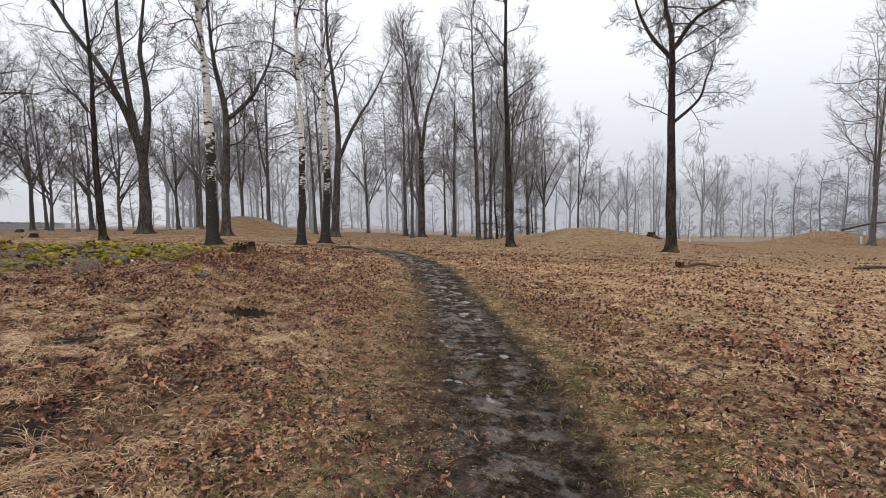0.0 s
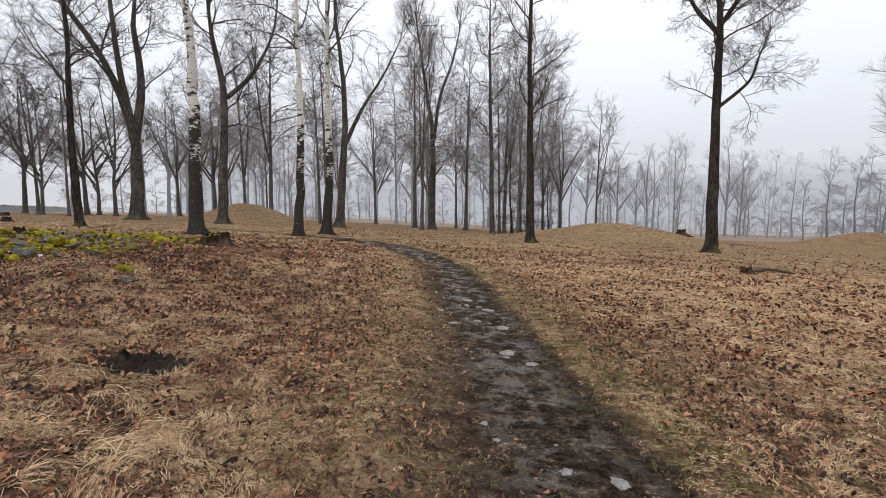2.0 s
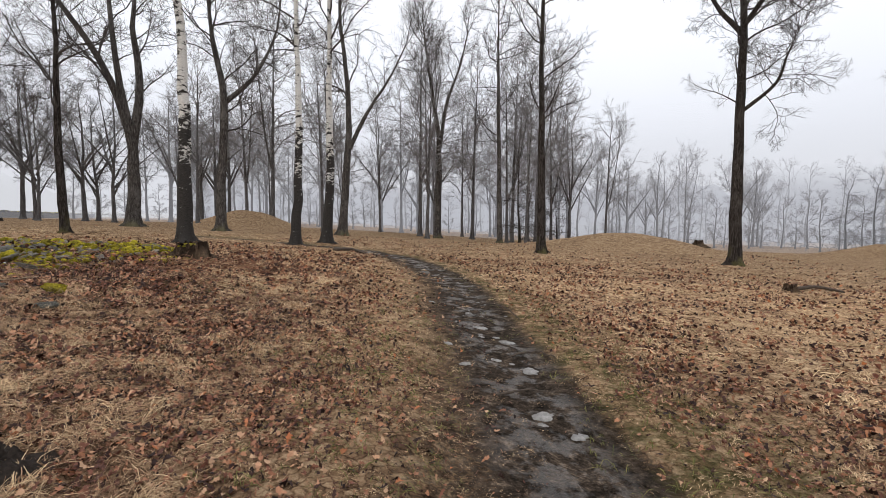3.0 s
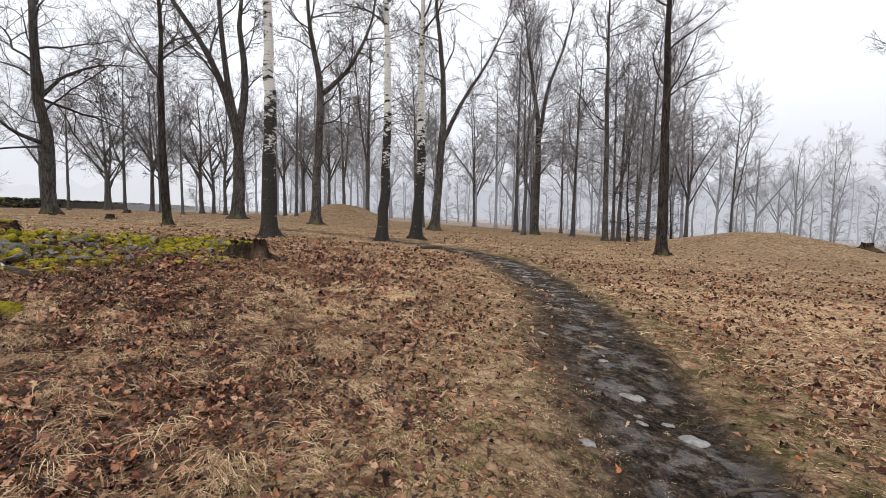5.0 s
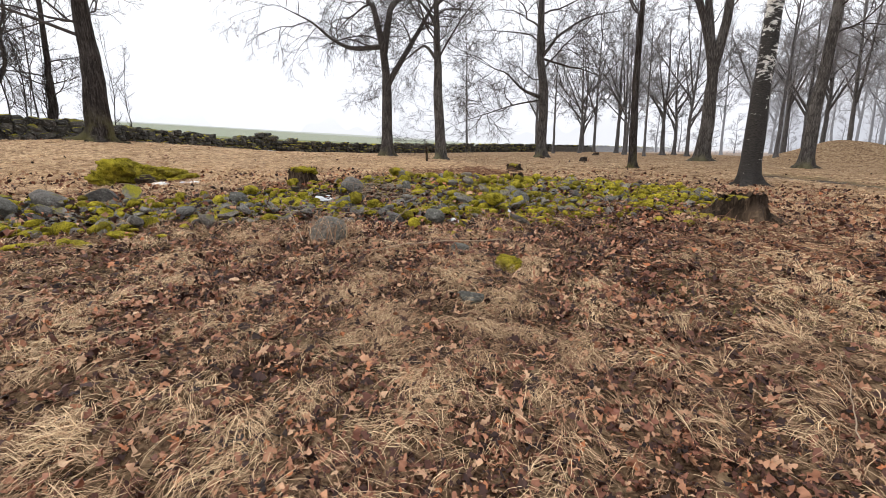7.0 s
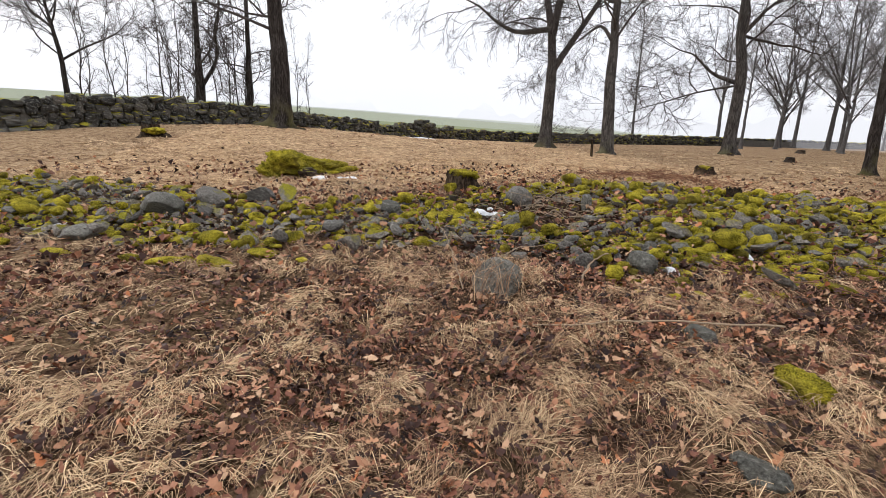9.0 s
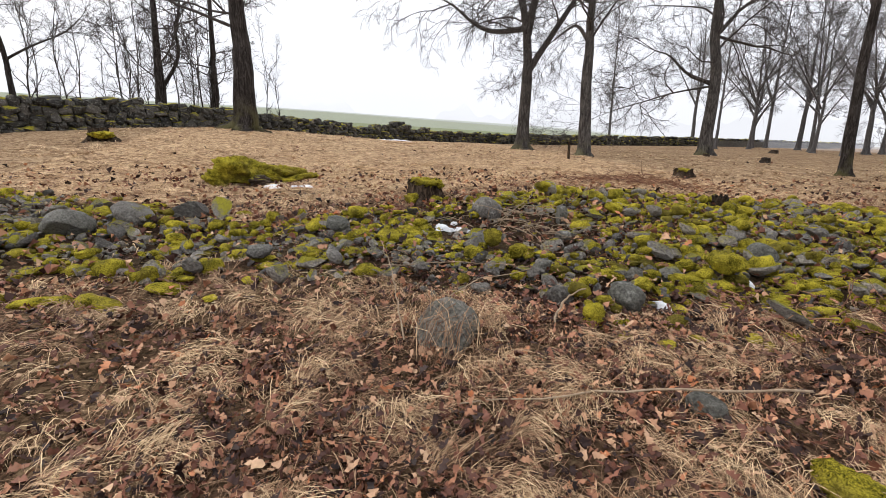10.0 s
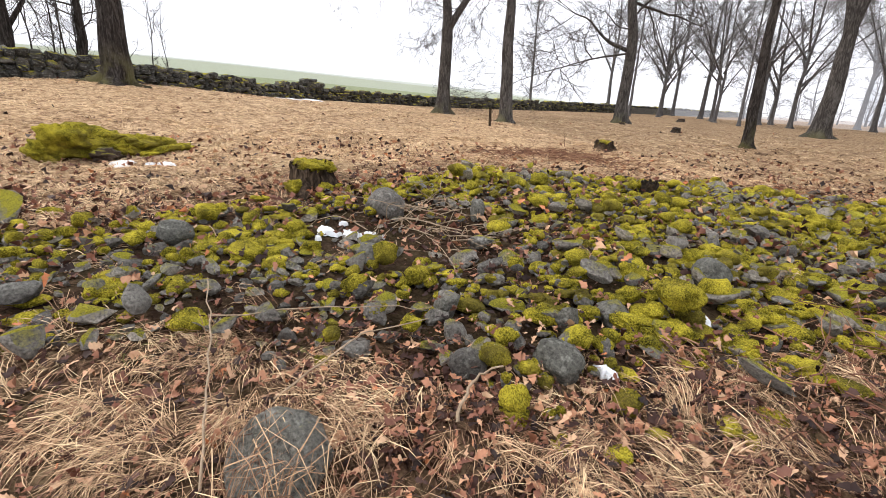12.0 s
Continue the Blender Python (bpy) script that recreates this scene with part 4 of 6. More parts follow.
    while k < 34:
        w = rng.uniform(1.2, 4.9)
        i = int(w)
        f = w - i
        x = WALL_LINE[i][0] * (1 - f) + WALL_LINE[min(i + 1, 9)][0] * f - rng.uniform(1.0, 6)
        y = WALL_LINE[i][1] * (1 - f) + WALL_LINE[min(i + 1, 9)][1] * f - rng.uniform(0.5, 3)
        if y > 3.5:
            k += 1
            continue
        plant("sapling", x, y, sap[k % 3], "thin bare sapling behind the stone wall", "sapling", "saplings behind the wall", rng.uniform(0, 360), rng.uniform(0.7, 1.35))
        k += 1


background_trees()


# ---- stone wall ----
def block(rng):
    """A squarish rough fieldstone of about unit size."""
    bm = bmesh.new()
    bmesh.ops.create_cube(bm, size=1.0)
    bmesh.ops.subdivide_edges(bm, edges=bm.edges[:], cuts=2, use_grid_fill=True)
    off = Vector(rng.uniform(-50, 50, 3))
    skew = rng.uniform(-0.16, 0.16, 3)
    for v in bm.verts:
        p = v.co.copy()
        k = (abs(p.x * 2) ** 4 + abs(p.y * 2) ** 4 + abs(p.z * 2) ** 4) ** (1 / 4)
        p /= max(k, 0.2)
        p *= 1 + 0.36 * noise.noise(p * 1.9 + off) + 0.16 * noise.noise(p * 5 + off)
        p.x *= 1 + skew[0] * p.z * 2
        p.z *= 1 + skew[1] * p.x * 2
        p.y *= 1 + skew[2] * p.x * 2
        v.co = p
    me = bpy.data.meshes.new("stone")
    bm.to_mesh(me)
    bm.free()
    return me


def ease_stone(rng, meshes):
    return meshes[int(rng.integers(0, len(meshes)))]


def build_wall():
    rng = np.random.default_rng(5)
    wall = thing("dry_stone_wall", (-28.2, 1.9, float(land(-28.2, 1.9))), "old dry stone wall of grey fieldstones with moss on top", "wall")
    wall["kind"] = "structure"
    near_meshes = []
    for _ in range(8):
        me = block(rng)
        me.materials.append(STONE_WALL)
        near_meshes.append(me)
    inv = Matrix.Translation(wall.location).inverted()
    far_v, far_q, base = [], [], 0
    count = 0
    for i in range(len(WALL_LINE) - 1):
        a, b = Vector(WALL_LINE[i]), Vector(WALL_LINE[i + 1])
        n = (b - a).length
        h_a, h_b = [(1.2, 1.2, 1.2, 1.15, 0.95, 0.8, 0.75, 0.75, 0.75, 0.75)[j] for j in (i, i + 1)]
        yaw = math.degrees(math.atan2(b.y - a.y, b.x - a.x))
        side = Vector((-(b.y - a.y), b.x - a.x)).normalized()
        big = i > 7
        level = 0.0
        while level < max(h_a, h_b):
            ch = rng.uniform(0.2, 0.3) * (1.6 if big else 0.75 if i > 3 else 1.0)
            s = rng.uniform(0, 0.3)
            while s < n:
                ln = rng.uniform(0.28, 0.62) * (1.8 if big else 0.8 if i > 3 else 1.0)
                f = min((s + ln / 2) / n, 1)
                h = h_a * (1 - f) + h_b * f + 0.05 * math.sin(s * 1.7 + i)
                c = a.lerp(b, f)
                for row in ((-1, 1) if not big else (0,)):
                    if level + ch * 0.6 > h:
                        continue
                    o = c + side * row * (0.22 - 0.10 * level + rng.uniform(-0.04, 0.04))
                    m = pose(o.x, o.y, float(land(c.x, c.y)) + level + ch * 0.5 - 0.05 + rng.uniform(-0.05, 0.05), rng.uniform(-10, 10), rng.uniform(-14, 14), yaw + rng.uniform(-12, 12)) @ Matrix.Diagonal((ln * rng.uniform(0.85, 1.15), rng.uniform(0.38, 0.56), ch * rng.uniform(0.9, 1.6), 1))
                    me = ease_stone(rng, near_meshes)
                    if row == -1 and i in (2, 3, 4) and count < 300:
                        ob = part_mesh("stone", me, wall)
                        ob.matrix_basis = inv @ m
                        count += 1
                    else:
                        co = np.empty(len(me.vertices) * 3)
                        me.vertices.foreach_get("co", co)
                        mm = np.array(inv @ m)
                        v = co.reshape(-1, 3) @ mm[:3, :3].T + mm[:3, 3]
                        far_v.append(v)
                        q = np.empty(len(me.polygons) * 4, np.int32)
                        me.polygons.foreach_get("vertices", q)
                        far_q.append(q.reshape(-1, 4) + base)
                        base += len(v)
                s += ln
            level += ch * 0.92
    # solid strip added behind the faces, keeps light from passing the gaps
    way = curve_through([(x, y, 0) for x, y in WALL_LINE], 120)
    turn = np.gradient(way, axis=0)
    turn /= np.linalg.norm(turn, axis=1, keepdims=True)
    ground = land(way[:, 0], way[:, 1])
    high = np.interp(np.linspace(0, 9, 120), np.arange(10), (1.2, 1.2, 1.2, 1.15, 0.95, 0.8, 0.75, 0.75, 0.75, 0.75)) - 0.16
    rim = [np.stack([way[:, 0] - turn[:, 1] * o, way[:, 1] + turn[:, 0] * o, ground + (high if top else -0.2)], 1) for o, top in ((-0.2, 0), (-0.14, 1), (0.14, 1), (0.2, 0))]
    i = np.arange(480).reshape(4, 120)
    far_v.append(np.concatenate(rim) - np.array(wall.location))
    far_q.append(np.stack([i[:-1, :-1], i[:-1, 1:], i[1:, 1:], i[1:, :-1]], -1).reshape(-1, 4) + base)
    part_mesh("masonry_core", mesh_np("masonry_core", np.concatenate(far_v), np.concatenate(far_q), None, STONE_WALL, False), wall, "", "stuff")
    # heap of stones on the wall top
    heap = thing("stone_heap", (-36.0, 10.3, float(land(-36.0, 10.3)) + 0.8), "heap of dark stones piled on the wall", "stones")
    for k in range(14):
        ob = part_mesh("stone", near_meshes[k % 8], heap)
        lay = 0 if k < 9 else 1
        ob.matrix_basis = pose(rng.uniform(-0.25, 0.25), rng.uniform(-0.8, 0.8) * (1 - 0.5 * lay), 0.05 + 0.2 * lay, rng.uniform(-20, 20), 0, rng.uniform(0, 180)) @ Matrix.Diagonal((0.55, 0.42, 0.3, 1))


# ---- cairn ----
def raw(me):
    co = np.empty(len(me.vertices) * 3)
    me.vertices.foreach_get("co", co)
    q = np.empty(len(me.polygons) * 3, np.int32)
    me.polygons.foreach_get("vertices", q)
    return co.reshape(-1, 3), q.reshape(-1, 3)


def build_cairn():
    rng = np.random.default_rng(9)
    cx, cy = -7.6, 9.5
    cairn = thing("stone_cairn", (cx, cy, float(land(cx, cy))), "low ancient cairn of fieldstones overgrown with yellow-green moss", "cairn")
    inv = Matrix.Translation(cairn.location).inverted()
    near_kinds, far_kinds = [], []
    for k in range(14):
        me = lump(3, rng, 0.24, rng.uniform(0.65, 0.95), 8 + k % 6)
        for f in me.polygons:
            f.use_smooth = k % 3 == 0
        me.materials.append(STONE)
        near_kinds.append(me)
        far_kinds.append(raw(lump(2, rng, 0.3, rng.uniform(0.65, 0.95), 7 + k % 5)))
    caps_near, caps_far = [], []
    for k in range(6):
        me = lump(4, rng, 0.3, 0.9)
        co, q = raw(me)
        co = co * (1 + rng.normal(0, 0.045, (len(co), 1)))
        caps_near.append((co, q))
        co, q = raw(lump(3, rng, 0.34, 0.9))
        caps_far.append((co * (1 + rng.normal(0, 0.05, (len(co), 1))), q))
    spots, cells = [], {}
    for x, y in rng.uniform((-12.3, 1), (-5.6, 17), (30000, 2)):
        e = float(in_cairn(x, y)) + 0.14 * math.sin(3 * x + 5 * y)
        if e < -0.05 or (e < 0.4 and rng.uniform() > 0.45) or y < 7 and rng.uniform() > 0.6:
            continue
        if math.hypot((x + 8.3) / 0.75, (y - 9.1) / 0.85) < 1 and rng.uniform() > 0.08:
            continue
        w = 0.055 + 0.13 * rng.uniform() ** 2.2 + (0.12 if rng.uniform() > 0.965 else 0)
        key = (int(x * 4), int(y * 4))
        near = [s for i in (-1, 0, 1) for j in (-1, 0, 1) for s in cells.get((key[0] + i, key[1] + j), ())]
        if all((x - a) ** 2 + (y - b) ** 2 > (0.34 * (w + c)) ** 2 for a, b, c in near):
            spots.append((x, y, w))
            cells.setdefault(key, []).append((x, y, w))
    order = sorted(spots, key=lambda s: math.hypot(s[0] + 6.6, s[1] - 9.2))
    vs, qs, base = [], [], 0
    mv, mq, mbase = [], [], 0
    for k, (x, y, w) in enumerate(order):
        proud = w * rng.uniform(0.05, 0.62)
        sx, sy, sz = w * rng.uniform(0.9, 1.6), w * rng.uniform(0.8, 1.15), w * rng.uniform(0.7, 1.1)
        yaw = rng.uniform(0, 360)
        z = float(land(x, y)) + proud
        m = pose(x, y, z, rng.uniform(-35, 35), rng.uniform(-35, 35), yaw) @ Matrix.Diagonal((sx, sy, sz, 1))
        j = int(rng.integers(0, 14))
        if k < 300:
            part_mesh("stone", near_kinds[j], cairn).matrix_basis = inv @ m
        else:
            mm = np.array(inv @ m)
            vs.append(far_kinds[j][0] @ mm[:3, :3].T + mm[:3, 3])
            qs.append(far_kinds[j][1] + base)
            base += len(vs[-1])
        # moss grows over the tops, in colonies
        colony = math.sin(1.7 * x + 0.6 + math.sin(1.1 * y)) * math.sin(1.5 * y + 0.9 * math.sin(2.1 * x)) + 0.5 * math.sin(4.1 * x + 1) * math.sin(3.7 * y)
        if colony + rng.uniform(-0.75, 0.75) < (-0.12 if w < 0.15 else 0.15):
            continue
        co, q = (caps_near if k < 240 else caps_far)[int(rng.integers(0, 6))]
        f = rng.uniform(0.65, 1.0)
        m = np.array(inv @ pose(x + rng.normal() * w * 0.12, y + rng.normal() * w * 0.12, z + sz * rng.uniform(0.08, 0.24), rng.uniform(-16, 16), rng.uniform(-16, 16), yaw) @ Matrix.Diagonal((sx * f * 0.92, sy * f * 1.08, sz * rng.uniform(0.6, 0.95), 1)))
        mv.append(co @ m[:3, :3].T + m[:3, 3])
        mq.append(q + mbase)
        mbase += len(co)
    part_mesh("rubble", mesh_np("rubble", np.concatenate(vs), None, np.concatenate(qs), STONE, False), cairn, "", "stuff")
    # cushions between the stones and thin ones out in the leaves
    n = 0
    while n < 800:
        x, y = rng.uniform(-12, -5.2), rng.uniform(1, 16.5)
        e = float(in_cairn(x, y))
        if e < -0.5 or (e < 0.1 and rng.uniform() > 0.25) or math.hypot((x + 8.3) / 0.85, (y - 9.1) / 0.9) < 1:
            continue
        if math.sin(1.7 * x + 0.6) * math.sin(1.3 * y) + rng.uniform(-0.6, 0.6) < -0.1:
            continue
        w = rng.uniform(0.06, 0.16)
        co, q = caps_far[int(rng.integers(0, 6))]
        m = np.array(inv @ pose(x, y, float(land(x, y)) + 0.02, rng.uniform(-12, 12), rng.uniform(-12, 12), rng.uniform(0, 360)) @ Matrix.Diagonal((w * rng.uniform(1, 1.8), w, w * rng.uniform(0.45, 0.75), 1)))
        mv.append(co @ m[:3, :3].T + m[:3, 3])
        mq.append(q + mbase)
        mbase += len(co)
        n += 1
    part_mesh("moss", mesh_np("moss", np.concatenate(mv), None, np.concatenate(mq), MOSS), cairn, "bright yellow-green moss cushions", "stuff")


def stone_thing(name, x, y, size, mat, label, seed, yaw=0.0, lift=0.2, rough=0.2, angular=3, tilt=(0, 0)):
    rng = np.random.default_rng(seed)
    me = lump(4, rng, rough, 1.0, angular)
    me.materials.append(mat)
    ob = new(name, me)
    ob.matrix_world = pose(x, y, float(land(x, y)) + size[2] * lift, tilt[0], tilt[1], yaw) @ Matrix.Diagonal((*size, 1))
    return tagged(ob, label, "stone")


build_wall()
build_cairn()


# ---- leaves and dead grass ----
SOIL_SPOTS = [(-2.55, 6.05, 0.27), (-2.55, 2.75, 0.18), (-3.6, 4.6, 0.18)]


def scatter(rng, n, reach, box):
    """Spots on the turf, thinning with the distance from the trodden line."""
    x, y = rng.uniform(box[0], box[1], n), rng.uniform(box[2], box[3], n)
    d, _, _ = along(WALKED, x, y)
    keep = rng.uniform(size=n) < 1 / (1 + (d / reach) ** 2)
    return x[keep], y[keep], d[keep]


def patchy(x, y, s, o):
    return np.sin(s * x + o + 1.3 * np.sin(0.7 * s * y + o)) * np.sin(s * y * 0.9 + 2 * o + 1.1 * np.sin(0.8 * s * x))


def tussock(x, y):
    """Single clumps of dead grass about a foot across, 0 between them."""
    return np.clip(0.5 + 0.9 * patchy(x + 0.1 * np.sin(5 * y), y, 8.5, 1.3) + 0.45 * patchy(x, y, 15.0, 0.2), 0, 1)


def cover(x, y, kind):
    """Share of leaves or grass that lies at a spot."""
    d, half = path_at(x, y)
    mud = np.where(d > 0, smooth(half + 0.5, half - 0.6, d), smooth(half + 0.25, half - 0.25, -d))
    right = smooth(0.15, -0.2, d)
    keep = (1 - mud * (0.8 + 0.18 * right)) * smooth(-1.8, 1.2, y)
    for sx, sy, sr in SOIL_SPOTS:
        keep = keep * smooth(0.75, 1.15, np.hypot(x - sx, y - sy) / sr)
    c = in_cairn(x, y)
    inside = smooth(-0.1, 0.35, c)
    if kind == "leaf":
        # short turf on both sides of the mud holds few leaves
        border = np.maximum(smooth(half + 0.65, half + 0.25, -d) * (d < 0), 0.6 * smooth(half + 0.8, half + 0.3, d) * (d >= 0))
        return keep * (0.62 + 0.38 * patchy(x, y, 1.7, 0.4)) * (1 - 0.6 * inside) * (1.0 - 0.35 * tussock(x, y)) * (1 - 0.82 * border) * (1 - 0.65 * smooth(-9.8, -11.2, x))
    return keep * np.clip(0.72 + 0.5 * patchy(x, y, 1.3, 2.1) + 0.25 * patchy(x, y, 3.9, 1.0), 0.12, 1) * (0.12 + 0.88 * tussock(x, y)) * (1 - 0.93 * inside) * (1 - 0.2 * smooth(-1.1, -0.5, c) * (y < 13) * (y > 7.5))


def leaf_mesh(rng, x, y, size, lobed):
    """Curled dead leaves; lobed: with the outline of an oak leaf."""
    n = len(x)
    if lobed:
        half = [(0.05, 0.0), (0.16, 0.22), (0.09, 0.34), (0.3, 0.5), (0.17, 0.62), (0.26, 0.8), (0.1, 0.93)]
        shape = np.array([(0, -0.12, 0)] + [(w, h, 0) for w, h in half] + [(0, 1, 0)] + [(-w, h, 0) for w, h in half[::-1]])
        k = len(shape)
        tri = np.array([(0, 1, k - 1)] + [f for i in range(1, 7) for f in ((i, i + 1, k - i), (i + 1, k - i - 1, k - i))] + [(7, 8, 9)])
    else:
        shape = np.array([(0, 0, 0), (-0.36, 0.45, 0), (0.36, 0.5, 0), (0, 1, 0), (0, 0.5, 0)])
        k = 5
        tri = np.array([(0, 4, 1), (0, 2, 4), (1, 4, 3), (4, 2, 3)])
    v = np.broadcast_to(shape, (n, k, 3)).copy()
    cup, curl = rng.uniform(-1.2, 2.6, n)[:, None], rng.uniform(-0.5, 0.9, n)[:, None]
    v[:, :, 2] = cup * shape[:, 0] ** 2 * 1.6 + curl * (shape[:, 1] - 0.4) ** 2 + np.abs(shape[:, 0]) * rng.uniform(-0.3, 0.5, n)[:, None]
    v[:, :, 0] *= rng.uniform(0.55, 1.2, n)[:, None]
    v += rng.normal(size=v.shape) * (0.04 if lobed else 0.07)
    v *= size[:, None, None]
    tilt, roll, turn = rng.normal(0, 0.5, n), rng.normal(0, 0.5, n), rng.uniform(0, 2 * np.pi, n)
    for a, i, j in ((tilt, 1, 2), (roll, 2, 0), (turn, 0, 1)):
        ca, sa = np.cos(a)[:, None], np.sin(a)[:, None]
        p, q = v[:, :, i] * ca - v[:, :, j] * sa, v[:, :, i] * sa + v[:, :, j] * ca
        v[:, :, i], v[:, :, j] = p, q
    low = v[:, :, 2].min(1)
    z = land(x, y) + rng.uniform(-0.004, 0.02, n) * (1 + 0.8 * smooth(-3.0, -4.5, x)) - low * 0.6 + (in_cairn(x, y) > 0.05) * rng.uniform(0, 0.06, n)
    v += np.stack([x, y, z], 1)[:, None]
    return mesh_np("leaf_litter", v.reshape(-1, 3), None, (tri[None] + (np.arange(n) * k)[:, None, None]).reshape(-1, 3), LEAF, bool(lobed))


def build_leaves():
    rng = np.random.default_rng(21)
    label = "wet brown fallen oak leaves strewn over the turf"
    x, y, d = scatter(rng, 1700000, 2.6, (-15, 11, -2.0, 22))
    keep = rng.uniform(size=len(x)) < cover(x, y, "leaf")
    x, y, d = x[keep][:125000], y[keep][:125000], d[keep][:125000]
    size = (0.016 + 0.046 * rng.uniform(size=len(x)) ** 1.7) * (1 + d * 0.06) * (1 + 0.25 * smooth(-1.8, -3.0, x))
    near = d < 3.4
    for pick, lobed in ((near, True), (~near, False)):
        tagged(new("leaf_litter", leaf_mesh(rng, x[pick], y[pick], size[pick] * (0.92 if lobed else 1.0), lobed)), label, "leaves", "", "stuff")
    # thinner cover further off
    x, y = rng.uniform(-26, 24, 120000), rng.uniform(1, 42, 120000)
    d, _, _ = along(WALKED, x, y)
    wd, _, ws = along(WALL_LINE, x, y)
    keep = (d > 5) & (rng.uniform(size=len(x)) < cover(x, y, "leaf") * (0.25 + 0.75 * smooth(30, 10, d)) * (1 - 0.75 * (x < -10))) & (ws < 0) & (np.hypot((x - 12.6) / 8, (y - 40) / 6) > 1)
    x, y, d = x[keep][:9000], y[keep][:9000], d[keep][:9000]
    tagged(new("leaf_litter", leaf_mesh(rng, x, y, rng.uniform(0.035, 0.075, len(x)) * (1 + d * 0.03), False)), label, "leaves", "", "stuff")


def blades(rng, x, y, az, length, width, lift):
    """Bent blades of grass that rise a little and lie over."""
    n = len(x)
    s = np.array([0, 0.32, 0.68, 1.0])
    up = np.array([0.0, 0.75, 0.85, 0.25])
    side = rng.normal(0, 0.16, (n, 1)) * np.array([0, 0.25, 0.9, 1.9])
    fx, fy = np.cos(az)[:, None], np.sin(az)[:, None]
    f = s * length[:, None]
    w = side * length[:, None]
    px, py = x[:, None] + f * fx - w * fy, y[:, None] + f * fy + w * fx
    pz = land(x, y)[:, None] * (1 - s) + land(px[:, 3], py[:, 3])[:, None] * s + up * (lift * length)[:, None] + 0.004
    c = np.stack([px, py, pz], -1)
    hw = width[:, None] * np.array([0.8, 1.0, 0.8])
    off = np.stack([-fy, fx, np.full_like(fx, 0.3) * rng.normal(size=(n, 1))], -1) * hw[:, :, None]
    v = np.concatenate([c[:, :3] - off, c[:, :3] + off, c[:, 3:]], 1)
    base = (np.arange(n) * 7)[:, None, None]
    quads = (np.array([(0, 1, 4, 3), (1, 2, 5, 4)])[None] + base).reshape(-1, 4)
    tris = (np.array([(2, 6, 5)])[None] + base).reshape(-1, 3)
    return v.reshape(-1, 3), quads, tris


def straw_mesh(v, q, tr, tone):
    me = mesh_np("dead_grass", v, q, tr, STRAW, False)
    at = me.attributes.new("tone", "FLOAT", "POINT")
    at.data.foreach_set("value", np.repeat(tone, 7).astype(np.float32))
    return me


